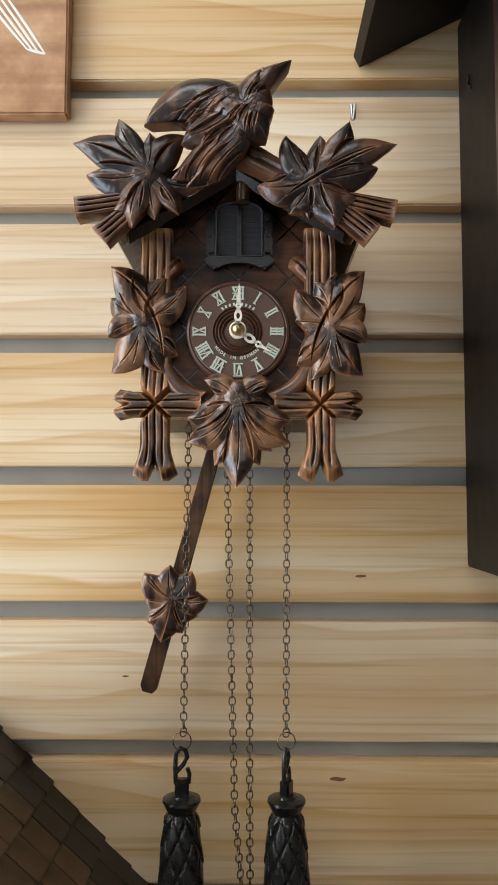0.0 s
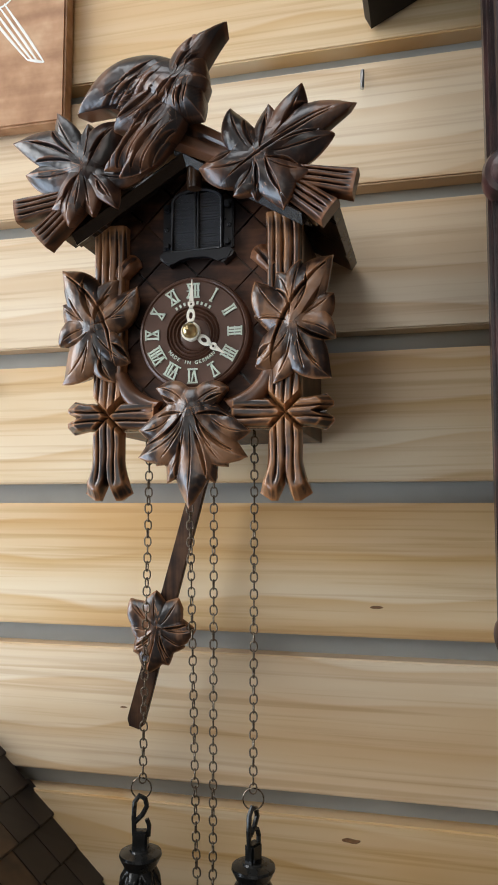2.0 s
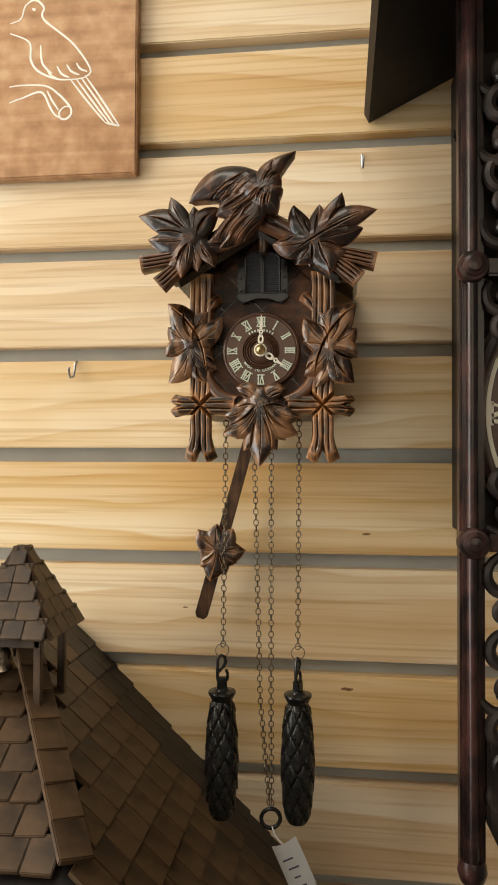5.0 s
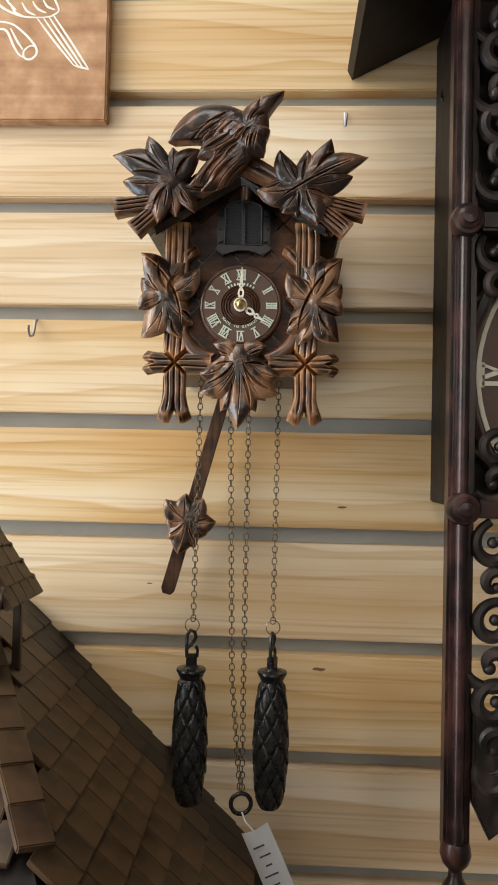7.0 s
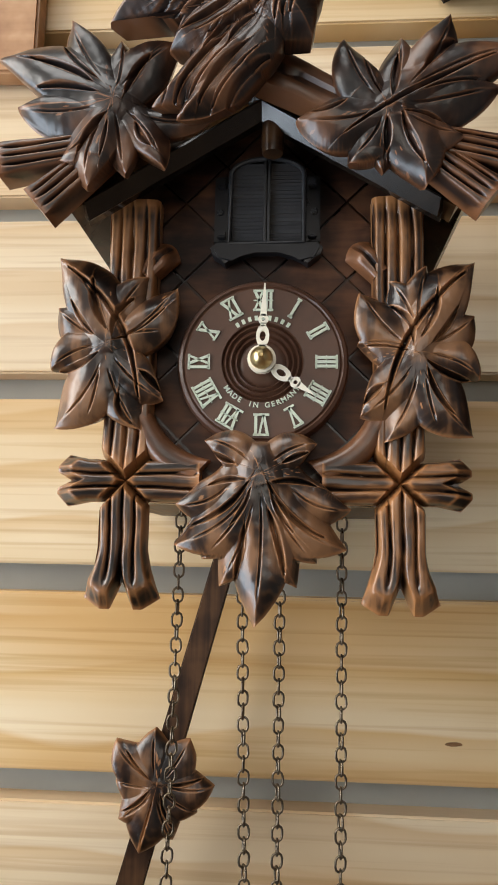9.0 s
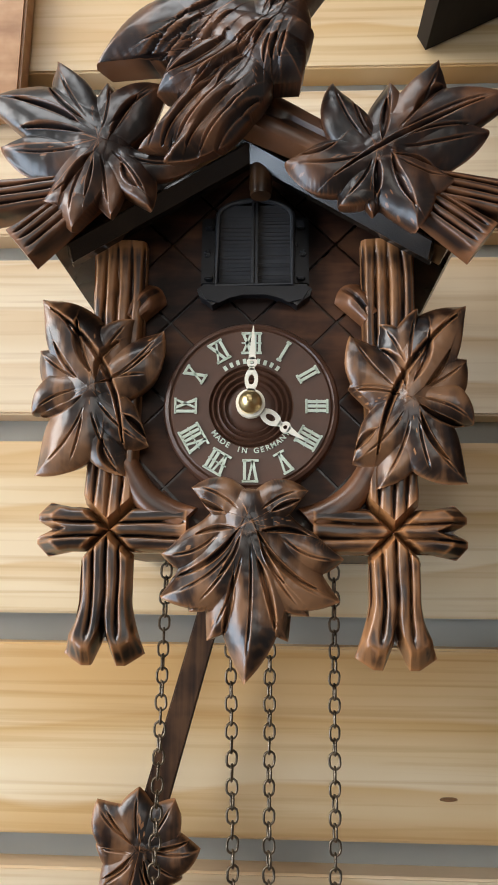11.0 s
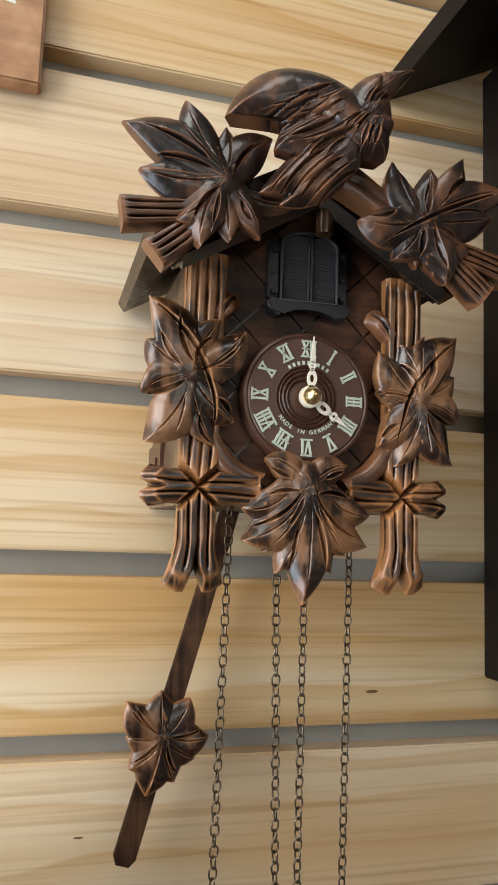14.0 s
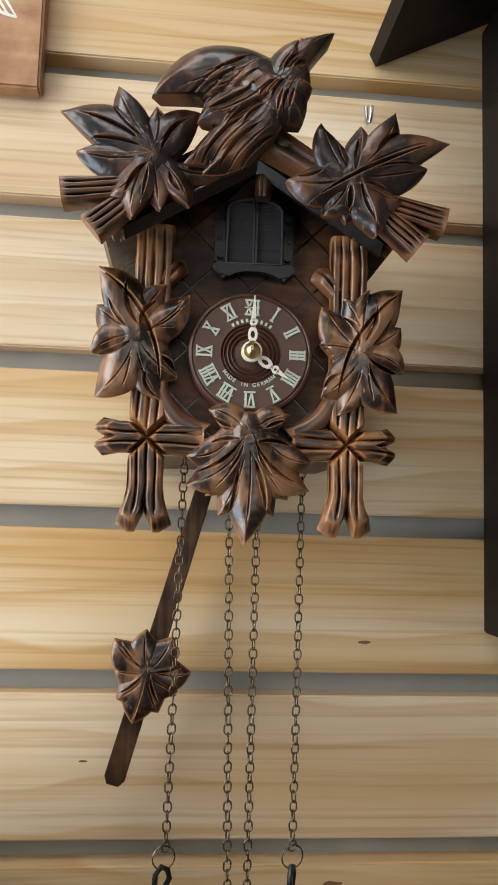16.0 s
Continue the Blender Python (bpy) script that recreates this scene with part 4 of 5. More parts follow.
# bird on the ridge: one carved figure, wing spread and tail fanned, head turned up
def bird():
    bm = bmesh.new()
    at = Matrix.Translation((-0.0020, -0.1430, 0.1090)) @ Matrix.Rotation(radians(-5), 4, "Z")
    forms = [(9, 3, -50, -2, 10.5, -0.19, 1.2, 0.7), (6, 0, -28, -13, 8.5, -0.06, 0.9, 0.5), (2, 0, -5, 20, 8.5, 0.05, 1.0, 0.4), (7, -6, 35.0, 32.0, 5.2, 0.14, 2.4, -0.3), (8, -2, 19, 28, 6.8, 0.03, 2.4, 0.2), (6, 2, 23, 15, 7.5, -0.05, 2.2, 0.2),
             (-2, 5, 21, -13, 9.0, 0.08, 2.2, 0.5), (4, 2, 25, 4, 8.0, -0.05, 2.4, 0.3), (8, -2, -34, -33, 7.5, 0.05, 0.6, 0.5), (6, -5, -25, -38, 6.5, 0.08, 0.3, -0.5), (6, -6, -10, -25, 7.0, 0.05, 0.8, 0.4)]
    feathers = [(-40 + 4.5 * i, -5.5 - 0.9 * i, -22 + 5.0 * i, 6.5 - 1.1 * i, -0.05, 0.75, 1.25) for i in range(7)] + [(-30 + 6 * i, 3 - 0.6 * i, -16 + 5 * i, 11 - 0.8 * i, -0.05, 0.65, 1.0) for i in range(4)]
    feathers += [(-29 + 4.2 * i, -32.5 - 0.6 * i, -10 + 3.4 * i, -10.5 - 1.8 * i, 0.05, 0.75, 1.3) for i in range(6)] + [(-18 + 4 * i, -18 + 1.0 * i, -8 + 3.5 * i, -8 + 0.5 * i, 0.05, 0.6, 0.8) for i in range(4)]
    feathers += [(9.5 + 2.2 * i, 9.5 + 0.2 * i, 14 + 2.3 * i, 17 - 0.4 * i, 0.06, 0.7, 1.1) for i in range(4)] + [(9 + 2.6 * i, -9 + 0.4 * i, 11 + 2.6 * i, -1 + 0.4 * i, 0.05, 0.8, 1.3) for i in range(3)] + [(1 + 2.6 * i, -3 - 0.2 * i, 7 + 2.2 * i, 3.5, 0.05, 0.7, 1.1) for i in range(3)]
    feathers += [(24, 24.5, 33, 31.0, 0.03, 0.5, 0.8), (-20, 9, -6, 16, -0.05, 0.6, 1.0), (-12, 8, 0, 15, -0.05, 0.6, 1.0)]
    carve_leaf(bm, forms, [(*q[:6], 0.6 * q[6]) for q in feathers], 8.0, 4.2, at, seed=11, around=860, along=64, veins=0.0)
    far = [(14, 2, -17, 0, 6, 0.05, 0, 0.4), (12, 0, -10, -5, 6, 0, 0.2, 0.4), (0, 0, 14, -8, 8, 0, 0, 0)]
    carve_leaf(bm, far, [(-12, 0, 4, 3, 0, 0.6, 0.9), (-10, -3, 4, -1, 0, 0.6, 0.9)], 3.5, 1.2, Matrix.Translation((-0.0215, -0.1300, 0.1235)), seed=12, around=220, along=20)
    lathe(bm, [(0.0015, -0.0012), (0.0015, 0.0003), (0.0007, 0.0008)], 14, "Y", at @ Matrix.Translation((0.0190, -0.0135, 0.0250)))
    return bm


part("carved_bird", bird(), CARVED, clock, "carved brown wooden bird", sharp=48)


# ---------------------------------------------------------------- chains, weights, ring and tag
def link_mesh():
    bm = bmesh.new()
    pts, half, r = [], 0.0009, 0.00185
    for i in range(6):
        a = math.pi * i / 5
        pts.append((r * math.cos(a), 0, half + r * math.sin(a)))
    for i in range(6):
        a = math.pi + math.pi * i / 5
        pts.append((r * math.cos(a), 0, -half + r * math.sin(a)))
    return mesh_of("link", tube(bm, pts, 0.00046, 5, closed=True), CHAIN, 80)


LINK, PITCH = link_mesh(), 0.0046


def pull_chain(points, label):
    """A chain of single links along a line of places."""
    top = holder("pull_chain", label, "chain", points[0], group="pull chains of the clock")
    pts = [Vector(p) for p in points]
    k, run = 0, 0.0
    for a, b in zip(pts, pts[1:]):
        d = b - a
        while run <= d.length:
            p = a + d.normalized() * run - pts[0]
            turn = Matrix.Rotation(radians(90 * (k % 2) + 12 + random.uniform(-14, 14)), 4, "Z") @ Matrix.Rotation(radians(random.uniform(-5, 5)), 4, "Y")
            shared_part("link", LINK, top, Matrix.Translation(p) @ turn)
            k, run = k + 1, run + PITCH
        run -= d.length
    return top


CY = -0.0945
pull_chain([(-0.0300, CY, 1.548), (-0.0318, CY, 1.3515)], "burnished brass chain carrying a pine cone weight")
pull_chain([(0.0312, CY, 1.548), (0.0305, CY, 1.3515)], "burnished brass chain carrying a pine cone weight")
pull_chain([(-0.0070, CY, 1.548), (-0.0005, CY, 1.31), (0.0075, CY, 1.2245)], "burnished loose chain end hanging down to a ring")
pull_chain([(0.0080, CY, 1.548), (0.0085, CY, 1.31), (0.0092, CY, 1.2245)], "burnished loose chain end hanging down to a ring")


def ring_points(r, steps=24, m=None):
    m = m or Matrix()
    return [m @ Vector((r * math.cos(2 * math.pi * i / steps), 0, r * math.sin(2 * math.pi * i / steps))) for i in range(steps)]


def weight(x, z, turn):
    """Cast pine cone weight with cap, hook and split ring; z is the top of the cap."""
    w = holder("pine_cone_weight", "black cast-iron pine cone weight hanging from a brass chain", "clock weight", (x, CY, z - 0.104), group="pine cone weights")
    bm = bmesh.new()
    rows, cols = 96, 84
    rings = []
    for i in range(rows + 1):
        s = i / rows
        z0 = 0.104 * s * 0.94
        r = 0.0064 + 0.0050 * math.sin(math.pi * min(1, (s * 0.96 + 0.04)) ** 0.92) ** 0.85 + 0.0012 * s
        ring = []
        for j in range(cols):
            a = 2 * math.pi * j / cols
            u, v = 7 * a / (2 * math.pi) + s * 4.6, 7 * a / (2 * math.pi) - s * 4.6
            inside = 1 - max(abs((u % 1) - 0.5), abs((v % 1) - 0.5)) * 2
            rise = 0.0012 * (1 - math.exp(-9 * inside)) + 0.0022 * (0.5 - 0.5 * ((u % 1) - (v % 1))) * min(1, inside * 6) * (0.75 + 0.5 * noise.noise(Vector((math.floor(u) * 3.1, math.floor(v) * 1.7, turn))))
            fade = min(1, s / 0.05, (1 - s) / 0.05)
            ring.append(bm.verts.new(((r + rise * fade) * math.cos(a + turn), (r + rise * fade) * math.sin(a + turn), z0)))
        rings.append(ring)
    for a, b in zip(rings, rings[1:]):
        for j in range(cols):
            bm.faces.new((a[j], a[(j + 1) % cols], b[(j + 1) % cols], b[j]))
    bm.faces.new(rings[0][::-1])
    bm.faces.new(rings[-1])
    part("cone", bm, IRON, w, sharp=60)
    part("cap", lathe(bmesh.new(), [(0.0078, 0.092), (0.0085, 0.0965), (0.0116, 0.1025), (0.0113, 0.104), (0.006, 0.105), (0.0055, 0.106)], 32), IRON, w)
    bm = box(bmesh.new(), -0.0042, 0.0042, -0.003, 0.003, 0.1045, 0.1155, 0.001, m=Matrix.Rotation(turn, 4, "Z"))
    hook = [(0.0042, 0, 0.1125), (0.0046, 0, 0.118), (0.0032, 0, 0.1215)]
    tube(bm, [Matrix.Rotation(turn, 3, "Z") @ Vector(p) for p in hook], 0.0013, 8)
    hook = [(-0.0036, 0, 0.1125), (-0.004, 0, 0.122), (-0.0036, 0, 0.130), (-0.001, 0, 0.1335), (0.0022, 0, 0.132), (0.0032, 0, 0.128), (0.0008, 0, 0.1235), (-0.0032, 0, 0.1195)]
    tube(bm, [Matrix.Rotation(turn, 3, "Z") @ Vector(p) for p in hook], 0.0014, 8)
    part("hook", bm, IRON, w, "black iron hook")
    part("split_ring", tube(bmesh.new(), [p + Vector((0, 0, 0.1375)) for p in ring_points(0.0055, 28, Matrix.Rotation(radians(12), 3, "Z"))], 0.0004, 6, closed=True), CHAIN, w, "thin wire ring")


weight(-0.0325, 1.6 - 0.2840, 0.15)
weight(0.0306, 1.6 - 0.2840, 1.15)

bm = tube(bmesh.new(), [p + Vector((0, 0, 0)) for p in ring_points(0.0078, 32, Matrix.Rotation(radians(8), 3, "Z"))], 0.0017, 10, closed=True)
thing("chain_ring", bm, IRON, "dark round ring joining the loose chain ends", "ring", at=(0.0086, CY, 1.2135))

tag = holder("price_tag", "white paper price tag tied to the chain ring, handwriting faded", "tag", (0.0095, CY - 0.004, 1.2035))
bm = bmesh.new()
cols, rows = 5, 14
grid = [[bm.verts.new((0.022 * (i / cols - 0.5), -0.004 * math.sin(math.pi * i / cols) - 0.006 * math.sin(2.2 * j / rows) * (j / rows), -0.068 * j / rows)) for i in range(cols + 1)] for j in range(rows + 1)]
for j in range(rows):
    for i in range(cols):
        bm.faces.new((grid[j][i], grid[j][i + 1], grid[j + 1][i + 1], grid[j + 1][i]))
bmesh.ops.solidify(bm, geom=bm.faces, thickness=0.0004)
lean = Matrix.Translation((0.0100, 0, -0.006)) @ Matrix.Rotation(-radians(26), 4, "Y")
bmesh.ops.transform(bm, matrix=lean, verts=bm.verts)
paper = part("paper", bm, PAPER, tag)
for i in range(7):
    bm = box(bmesh.new(), -0.006 + 0.002 * (i % 3), 0.003 + 0.002 * (i % 2), -0.0002, 0.0002, -0.0006, 0.0006, m=lean @ Matrix.Translation((0, -0.0058 - 0.0009 * i, -0.012 - 0.0072 * i)))
    part("writing_bar", bm, INK, paper)
part("string", tube(bmesh.new(), [(0, 0.003, 0.004), (0.003, 0, -0.002), (0.0105, -0.001, -0.009)], 0.0006, 6), PAPER, tag, "white cotton string")

# ---------------------------------------------------------------- wall hooks
def wall_hook(x, z, lean):
    """Bent steel wire hook standing out of the pine board."""
    pts = [(0, 0.008, 0.006), (0, 0.002, 0.0055), (0, -0.003, 0.003), (0, -0.0045, -0.004), (lean * 0.3, -0.007, -0.0105), (lean, -0.011, -0.0115), (lean * 1.2, -0.0135, -0.008), (lean * 1.2, -0.014, -0.002)]
    thing("wall_hook", tube(bmesh.new(), pts, 0.0012, 8), STEEL, "bent steel wire hook fixed in a pine board", "hook", group="wire hooks on the wall", at=(x, 0, z))


wall_hook(0.0848, 1.7950, 0.001)
wall_hook(-0.1960, 1.6000, -0.002)

# ---------------------------------------------------------------- engraved wooden sign
sign = thing("wooden_sign", box(bmesh.new(), -0.1, 0.1, -0.014, -0.001, 0, 0.198, 0.0015), SIGNWOOD, "reddish plywood sign with a white line engraving on the wall", "sign", at=(-0.2325, 0, 1.7865))


def stroke(points, r=0.0010):
    pts = [Vector((x / 100, -0.0142, z / 100)) for x, z in points]
    smooth = []
    for i in range(len(pts) - 1):
        p0, p1, p2, p3 = pts[max(i - 1, 0)], pts[i], pts[i + 1], pts[min(i + 2, len(pts) - 1)]
        for j in range(6):
            t = j / 6
            smooth.append(0.5 * (2 * p1 + (p2 - p0) * t + (2 * p0 - 5 * p1 + 4 * p2 - p3) * t * t + (3 * p1 - p0 - 3 * p2 + p3) * t ** 3))
    smooth.append(pts[-1])
    bm = tube(bmesh.new(), smooth, r, 6, taper=lambda s: 0.55 + 0.6 * math.sin(math.pi * s))
    bmesh.ops.scale(bm, vec=(1, 0.2, 1), space=Matrix.Translation((0, 0.0142, 0)), verts=bm.verts)
    part("engraved_line", bm, WHITE, sign)


for line in ([(-3, 15.6), (-1.9, 16.0), (-1.4, 17.3), (-0.4, 17.8), (0.5, 17.0), (0.5, 15.8), (3.5, 13.2), (5.3, 10.6), (4.9, 9.8), (4.0, 9.6)], [(-3, 14.6), (-1, 13.6), (-0.8, 11.8), (0, 10.6), (2, 9.7), (4.0, 9.6)], [(0.2, 13.2), (0.4, 11.4), (1.4, 10.3)],
             [(0.8, 10.9), (1.3, 10.1), (1.9, 9.8)], [(1.9, 11.0), (2.4, 10.2), (3.2, 9.8)], [(2.9, 11.1), (3.4, 10.4), (4.2, 10.0)], [(3.9, 11.2), (4.3, 10.6), (5.0, 10.3)],
             [(3.3, 9.6), (5, 7.4), (6.9, 5.1)], [(3.9, 9.6), (5.8, 7.0), (7.4, 4.9)], [(4.4, 9.7), (6.3, 7.0), (7.8, 4.8)], [(4.8, 9.9), (6.8, 7.0), (8.3, 4.7)], [(6.9, 5.1), (7.6, 4.9), (8.3, 4.7)],
             [(-3, 9.2), (-1.7, 9.3), (0.7, 9.1), (2.0, 8.3), (3.2, 7.0), (3.4, 6.2), (2.9, 5.7), (2.3, 5.8), (2.2, 6.4), (2.7, 6.9), (3.2, 6.9)], [(-3, 7.6), (-1.7, 8.0), (0.3, 8.5), (1.2, 7.0), (1.7, 6.2), (2.3, 5.8)], [(0.9, 8.6), (1.5, 7.5), (2.1, 6.6)], [(-0.7, 17.0), (-0.5, 16.8), (-0.4, 17.0)]):
    stroke(line)

# ---------------------------------------------------------------- large carved clock with columns
big = holder("carved_wall_clock", "large dark mahogany wall clock with columns, rosettes and fretwork", "clock", (0.287, 0, 1.2))
CX = 0.126
for side in (-1, 1):
    part("side_board", box(bmesh.new(), side * (CX - 0.007), side * (CX - 0.017), -0.110, -0.001, 0.246, 0.662, 0.001), EBONY, big, "nearly black wooden case side")
part("back_board", box(bmesh.new(), -CX + 0.0171, CX - 0.0171, -0.012, -0.001, 0.246, 0.66), EBONY, big)
part("bottom_board", box(bmesh.new(), -CX + 0.0171, CX - 0.0171, -0.110, -0.012, 0.246, 0.258), EBONY, big)
for side in (-1, 1):
    line = [(0, 0.726), (side * 0.1955, 0.629), (side * 0.200, 0.638), (0, 0.738)]
    part("roof_board", prism(bmesh.new(), line if side > 0 else line[::-1], -0.002, -0.205, 0.001), EBONY, big, "nearly black overhanging roof board")
bm = tube(bmesh.new(), [p + Vector((-CX + 0.005, -0.034, 0.600)) for p in ring_points(0.0032, 18, Matrix.Rotation(radians(70), 3, "Z"))], 0.0008, 6, closed=True)
lathe(bm, [(0.0022, 0.0), (0.0018, 0.0016), (0.0006, 0.0022)], 12, "X", Matrix.Translation((-CX + 0.0070, -0.034, 0.595)) @ Matrix.Rotation(math.pi, 4, "Z"))
part("eye_hook", bm, IRON, big, "small black eye hook on the case side")
FINIAL = [(0.002, -0.050), (0.006, -0.048), (0.0095, -0.042), (0.0105, -0.034), (0.0085, -0.026), (0.005, -0.020), (0.0046, -0.015), (0.009, -0.010), (0.0108, -0.004), (0.0100, 0.002), (0.009, 0.005)]
for side in (-1, 1):
    x = side * CX
    part("column_backing", box(bmesh.new(), x - 0.0084, x + 0.0098, -0.145, -0.131, 0.010, 0.70, 0.0015), MAHOGANY, big, "dark stepped column board")
    bm = box(bmesh.new(), x - 0.0068, x + 0.0068, -0.1495, -0.1445, 0.012, 0.70, 0.0012)
    lathe(bm, [(0.0042, 0.012), (0.0042, 0.70)], 20, "Z", Matrix.Translation((x, -0.1495, 0)))
    part("column", bm, MAHOGANY, big, "dark red-brown reeded column")
    part("finial", lathe(bmesh.new(), [(a, b + 0.013) for a, b in FINIAL], 28, "Z", Matrix.Translation((x, -0.145, 0))), MAHOGANY, big, "turned dark finial")
    for z in (0.2485, 0.4500):
        bm = lathe(bmesh.new(), [(0.0112, -0.006), (0.0116, 0.004), (0.0105, 0.0065), (0.0082, 0.007), (0.0078, 0.009), (0.0055, 0.0100), (0.0048, 0.0125), (0.0008, 0.0132)], 32, "Y", Matrix.Translation((x, -0.1520, z)))
        part("rosette", bm, MAHOGANY, big, "turned dark round rosette")
for z in (0.2485, 0.4500):
    bm = box(bmesh.new(), -CX + 0.0099, CX - 0.0099, -0.153, -0.135, z - 0.0065, z + 0.0065, 0.002)
    part("rail", bm, MAHOGANY, big)
part("front_board", box(bmesh.new(), -CX + 0.0100, CX - 0.0100, -0.13, -0.1105, 0.258, 0.62), EBONY, big)

bm = lathe(bmesh.new(), [(0.1155, 0), (0.1155, 0.003), (0.0005, 0.003)], 64, "Y", Matrix.Translation((0, -0.1305, 0.344)))
dial2 = part("dial", bm, DIAL, big, "dark brown wooden dial")
part("bezel", lathe(bmesh.new(), [(0.1160, 0), (0.1160, 0.008), (0.1195, 0.0125), (0.1240, 0.0105), (0.1265, 0.004), (0.1265, 0)], 72, "Y", Matrix.Translation((0, -0.1310, 0.344))), MAHOGANY, dial2, "dark turned bezel")
bm = bmesh.new()
plate_ring(bm, 0.344, 0.1135, 0.1135, 0.972, -0.1337, -0.1347, 72)
plate_ring(bm, 0.344, 0.080, 0.080, 0.975, -0.1337, -0.1347, 60)
bmesh.ops.recalc_face_normals(bm, faces=bm.faces)
part("chapter_ring", bm, CREAM, dial2, "cream openwork chapter ring")
for i, word in enumerate(WORDS):
    a = radians(90 - 30 * i)
    bm = numeral(word)
    bmesh.ops.scale(bm, vec=(3.1, 1.5, 3.4), verts=bm.verts)
    o = part("numeral", bm, CREAM, dial2)
    o.matrix_basis = Matrix.Translation((0.0965 * math.cos(a), -0.1345, 0.344 + 0.0965 * math.sin(a))) @ Matrix.Rotation(radians(30 * i), 4, "Y")


def scroll(x, y, z, size, turn, flip=1):
    """A carved volute: a thick stem that curls into a spiral, with a leaf knob at the end."""
    pts = []
    for i in range(36):
        t = i / 35
        a = radians(turn) + flip * t * 6.6
        rad = size * (1.25 - 1.02 * t ** 0.75)
        pts.append((x + rad * math.cos(a), y - 0.002 * math.sin(3 * t), z + rad * math.sin(a)))
    bm = tube(bmesh.new(), pts, size * 0.26, 8, taper=lambda s: 0.55 + 0.75 * math.sin(math.pi * (0.15 + 0.8 * s)))
    made = bmesh.ops.create_icosphere(bm, subdivisions=2, radius=size * 0.3)["verts"]
    bmesh.ops.translate(bm, vec=pts[-1], verts=made)
    part("fretwork_scroll", bm, FRET, big, "carved scroll of the fretwork")


random.seed(4)
for side in (-1, 1):
    for z, s, turn in ((0.595, 0.016, 200), (0.570, 0.015, 20), (0.545, 0.017, 190), (0.518, 0.014, 60), (0.498, 0.013, 250), (0.480, 0.014, 160), (0.428, 0.013, 130), (0.405, 0.012, 330),
                       (0.290, 0.012, 30), (0.268, 0.013, 210), (0.222, 0.014, 100), (0.196, 0.013, 280), (0.168, 0.014, 60), (0.140, 0.016, 200), (0.112, 0.015, 30), (0.085, 0.016, 250), (0.062, 0.012, 110)):
        for k in range(2):
            scroll(side * (CX - 0.024 - 0.028 * k), -0.146, z + 0.006 * k, s * (1 - 0.1 * k), turn + 140 * k if side < 0 else 180 - turn - 140 * k, -side)
for side in (-1, 1):
    bm = prism(bmesh.new(), [(side * (CX - 0.0100), 0.045), (side * (CX - 0.022), 0.02), (side * (CX - 0.04), 0.035), (side * (CX - 0.05), 0.075), (side * (CX - 0.03), 0.10), (side * (CX - 0.0100), 0.11)][::side], -0.138, -0.150, 0.002)
    part("lower_fret_panel", bm, FRET, big)

# ---------------------------------------------------------------- chalet clock with shingled roof
chalet = holder("chalet_clock", "brown chalet clock with a steep shingled roof and bell turret", "clock", (-0.200, 0, 1.351))
DEPTH, COURSE, HIP0, HIPS = 0.258, 0.0272, 0.104, 1.5
q = math.sqrt(0.5)
part("body", prism(bmesh.new(), [(-0.20, -0.30), (0.20, -0.30), (0.20, -0.235), (0.0, -0.035), (-0.20, -0.235)], -0.002, -0.165), EBONY, chalet, "dark wooden chalet body under the roof")
for side in (-1, 1):
    # sloping deck, cut back along the hip
    bm = bmesh.new()
    low = 0.30
    rim = [(0, -0.001, 0), (0, -HIP0, 0), (0.112, -HIP0 - HIPS * 0.112, -0.112), (0.125, -DEPTH, -0.125), (low, -DEPTH, -low), (low, -0.001, -low)]
    up = [bm.verts.new((side * x, y, z - 0.009)) for x, y, z in rim]
    down = [bm.verts.new((side * x, y, z - 0.020)) for x, y, z in rim]
    bm.faces.new(up)
    bm.faces.new(down[::-1])
    for i in range(6):
        bm.faces.new((up[i], up[(i + 1) % 6], down[(i + 1) % 6], down[i]))
    bmesh.ops.recalc_face_normals(bm, faces=bm.faces)
    part("roof_deck", bm, EBONY, chalet)
bm = bmesh.new()
rim = [(0, -HIP0, 0), (-0.112, -HIP0 - HIPS * 0.112, -0.112), (0.112, -HIP0 - HIPS * 0.112, -0.112)]
up = [bm.verts.new((x, y, z - 0.008)) for x, y, z in rim]
down = [bm.verts.new((x, y, z - 0.020)) for x, y, z in rim]
bm.faces.new(up)
bm.faces.new(down[::-1])
for i in range(3):
    bm.faces.new((up[i], up[(i + 1) % 3], down[(i + 1) % 3], down[i]))
bmesh.ops.recalc_face_normals(bm, faces=bm.faces)
part("hip_deck", bm, EBONY, chalet)

random.seed(9)


def shingle_mesh(length, half, k, material):
    bm = box(bmesh.new(), 0, length * 1.18, -half, half, 0, 0.0046, 0.0007)
    for v in bm.verts:
        v.co.z += 0.0007 * noise.noise(v.co * 90 + Vector((k * 7, 0, 0)))
        if v.co.x > length:
            v.co.x += 0.0016 * noise.noise(Vector((v.co.y * 150, k * 3.0, 0)))
    return mesh_of("shingle", bm, material)


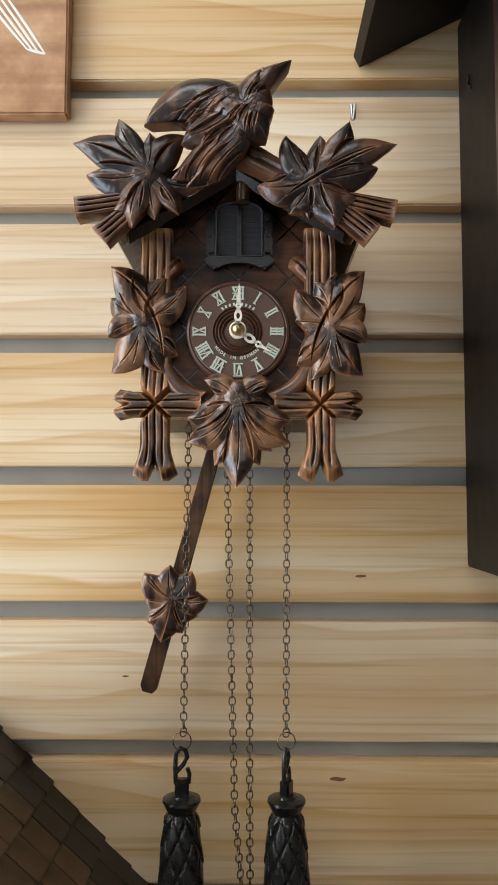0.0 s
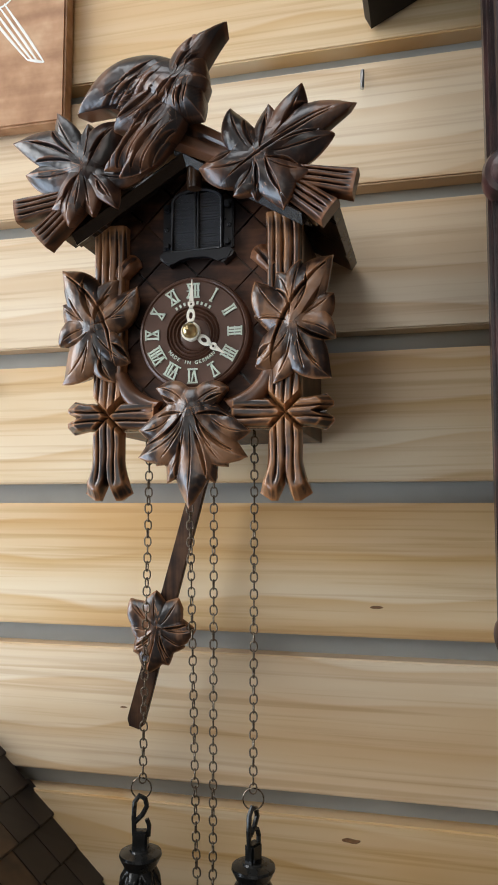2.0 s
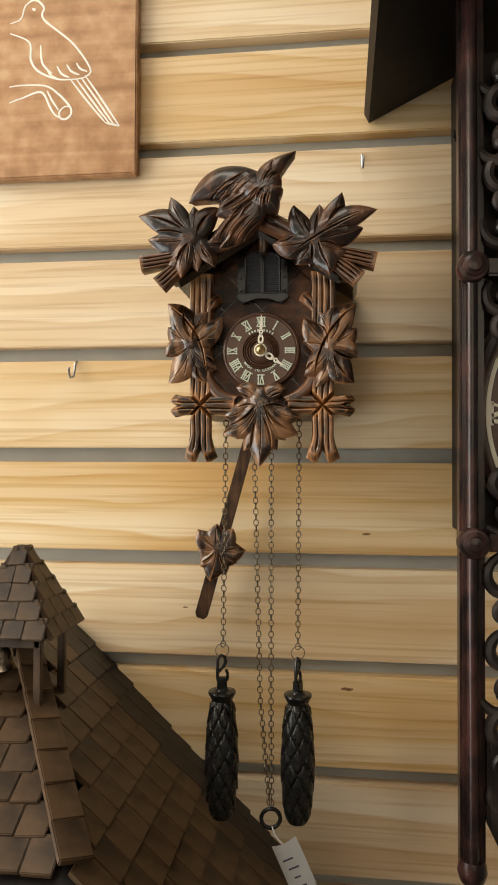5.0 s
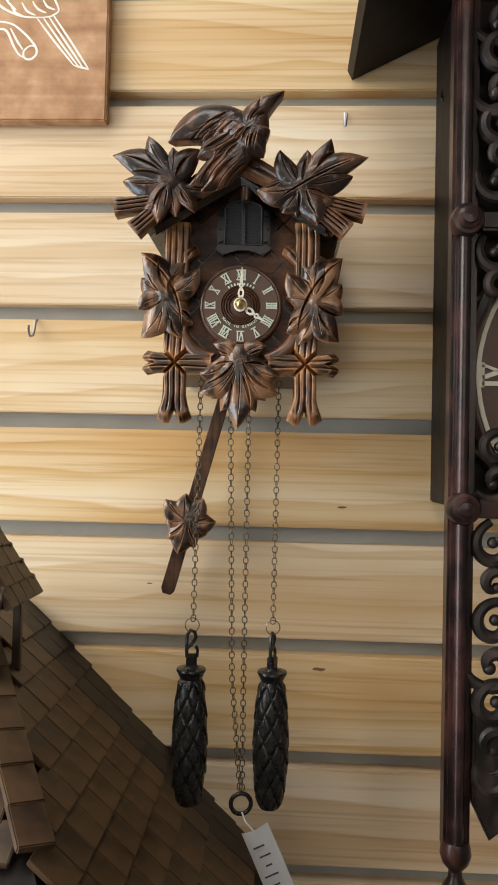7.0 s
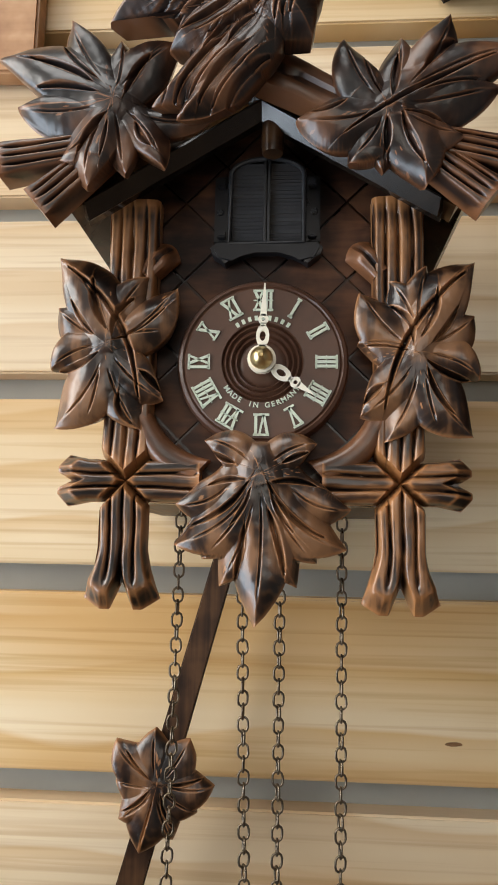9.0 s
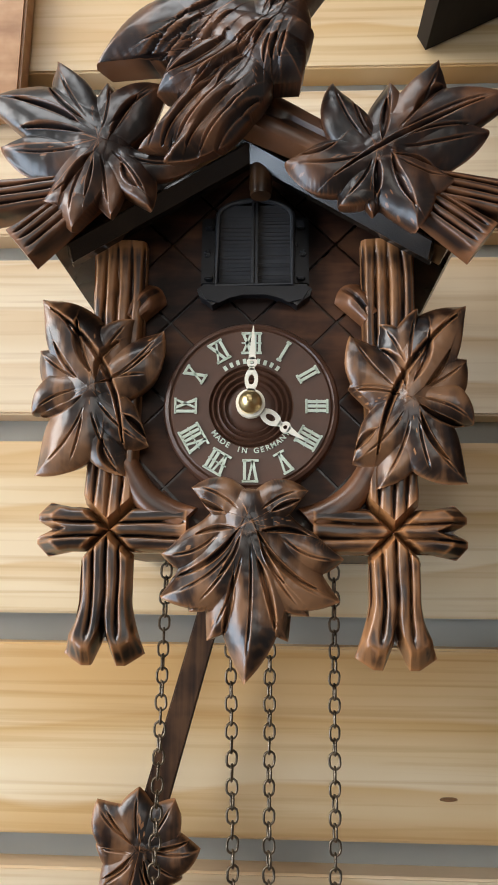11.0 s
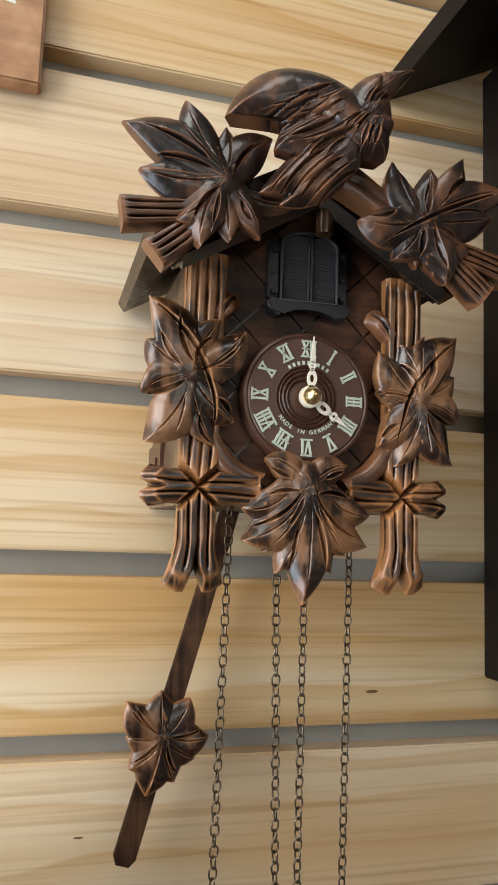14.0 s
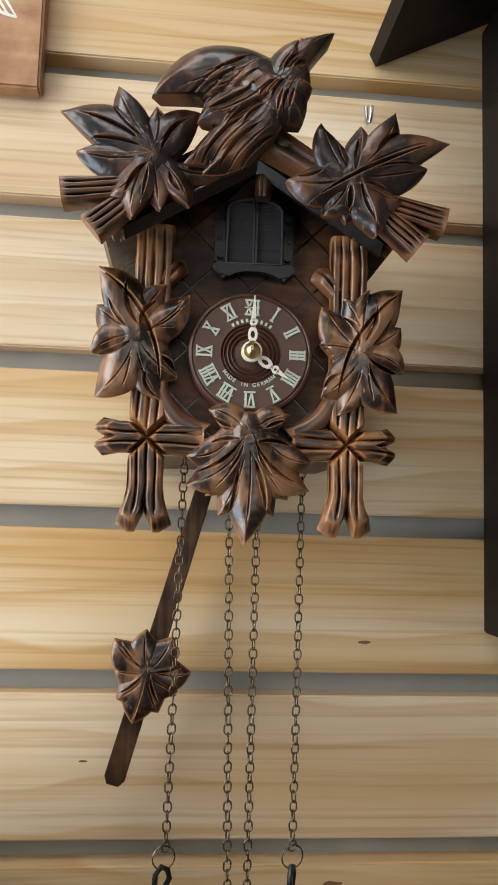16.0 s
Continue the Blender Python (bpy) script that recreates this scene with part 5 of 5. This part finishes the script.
WIDE = [shingle_mesh(COURSE, 0.0129, k, SHINGLE) for k in range(5)]
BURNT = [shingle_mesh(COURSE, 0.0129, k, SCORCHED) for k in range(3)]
for side in (-1, 1):
    for i in range(11 if side > 0 else 4):
        s = i * COURSE
        reach = min(DEPTH, HIP0 + HIPS * q * (s + 0.5 * COURSE))
        y = -0.0135 + (0.0 if i % 2 else 0.006)
        while y - 0.0127 > -reach:
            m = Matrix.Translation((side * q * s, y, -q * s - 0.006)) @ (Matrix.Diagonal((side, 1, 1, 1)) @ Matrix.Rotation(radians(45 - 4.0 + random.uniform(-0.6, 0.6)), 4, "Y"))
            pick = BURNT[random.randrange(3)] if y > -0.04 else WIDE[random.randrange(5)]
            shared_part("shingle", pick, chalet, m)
            y -= 0.0257
# front hip: rows of shingles with a cap row along each hip line
slope = math.atan(1 / HIPS)
HROW = 0.0225
HIPM = [shingle_mesh(HROW, 0.0098, k, SHINGLE) for k in range(5)]
face = Matrix.Rotation(-radians(90), 4, "Z")
for i in range(1, 8):
    d = i * HROW
    y, z, half = -HIP0 - d * math.cos(slope), -d * math.sin(slope), d * math.sin(slope)
    n = max(1, int(2 * half / 0.02))
    for j in range(n):
        x = -half + 2 * half * (j + 0.5) / n
        m = Matrix.Translation((x, y, z - 0.004)) @ face @ Matrix.Rotation(slope - radians(4) + radians(random.uniform(-1, 1)), 4, "Y") @ Matrix.Diagonal((1, 2 * half / n / 0.0198, 1, 1))
        shared_part("shingle", HIPM[random.randrange(5)], chalet, m)
for side in (-1, 1):
    way = Vector((side * 1.0, -HIPS, -1.0)).normalized()
    nrm = Vector((side * 0.55, -0.45, 1.0)).normalized()
    turn = Matrix((way, nrm.cross(way), nrm)).transposed()
    turn.col[1] = turn.col[2].cross(turn.col[0])
    for i in range(7):
        p = Vector((0, -HIP0, 0)) + way * (i * 0.0285) + nrm * 0.001
        shared_part("hip_cap", HIPM[random.randrange(5)], chalet, Matrix.Translation(p) @ turn.to_4x4() @ Matrix.Rotation(radians(-5), 4, "Y") @ Matrix.Diagonal((1.25, 1.15, 1.3, 1)))
# scalloped trim along the front edge of the big slope
for i in range(16):
    s = 0.185 + i * 0.0155
    bm = lathe(bmesh.new(), [(0.0085, 0), (0.0085, 0.004), (0.007, 0.005)], 14, "Y", Matrix.Translation((q * s, -DEPTH + 0.001, -q * s - 0.019)))
    part("scallop", bm, EBONY, chalet)
# bell turret on the ridge
TX, TY, TZ, TA, TH = 0.012, -0.138, 0.022, 0.034, 0.064
bm = bmesh.new()
tip = bm.verts.new((TX, TY, TZ + TH - 0.004))
foot = [bm.verts.new((TX + TA * a, TY + TA * b, TZ)) for a, b in ((-1, -1), (1, -1), (1, 1), (-1, 1))]
for i in range(4):
    bm.faces.new((foot[i], foot[(i + 1) % 4], tip))
bm.faces.new(foot[::-1])
bmesh.ops.recalc_face_normals(bm, faces=bm.faces)
turret = part("turret", bm, EBONY, chalet, "small shingled bell turret")
pitch = math.atan2(TH, TA)
run = math.hypot(TH, TA)
for side in range(4):
    spin = Matrix.Translation((TX, TY, 0)) @ Matrix.Rotation(radians(90 * side), 4, "Z")
    for i in range(5):
        s = i * run / 5
        half = TA * (i + 1) / 5
        n = max(1, round(2 * half / 0.017))
        for j in range(n):
            yy = -half + 2 * half * (j + 0.5) / n
            m = spin @ Matrix.Translation((TA * i / 5, yy, TZ + TH - TH * i / 5)) @ Matrix.Rotation(pitch - radians(5), 4, "Y") @ Matrix.Diagonal((run / 5 / HROW, half / n / 0.0098, 1, 1))
            shared_part("shingle", HIPM[random.randrange(5)], turret, m)
for side in (-1, 1):
    for fore in (-1, 1):
        part("turret_post", box(bmesh.new(), TX + side * 0.024 - 0.003, TX + side * 0.024 + 0.003, TY + fore * 0.024 - 0.003, TY + fore * 0.024 + 0.003, -0.055, TZ, 0.0006), SHINGLE, turret)
part("turret_beam", box(bmesh.new(), TX - 0.026, TX + 0.026, TY - 0.027, TY - 0.021, TZ - 0.009, TZ - 0.001, 0.0006), SHINGLE, turret)
part("bell", lathe(bmesh.new(), [(0.0115, -0.0165), (0.0105, -0.0155), (0.0075, -0.009), (0.006, -0.003), (0.003, -0.0005), (0.0008, 0.002)], 24, "Z", Matrix.Translation((TX - 0.004, TY - 0.024, TZ - 0.009))), CHAIN, turret, "small dull metal bell")
part("flower_box", box(bmesh.new(), -0.06, 0.03, -0.235, -0.215, -0.205, -0.190, 0.001), SHINGLE, chalet, "wooden flower box under the hip")
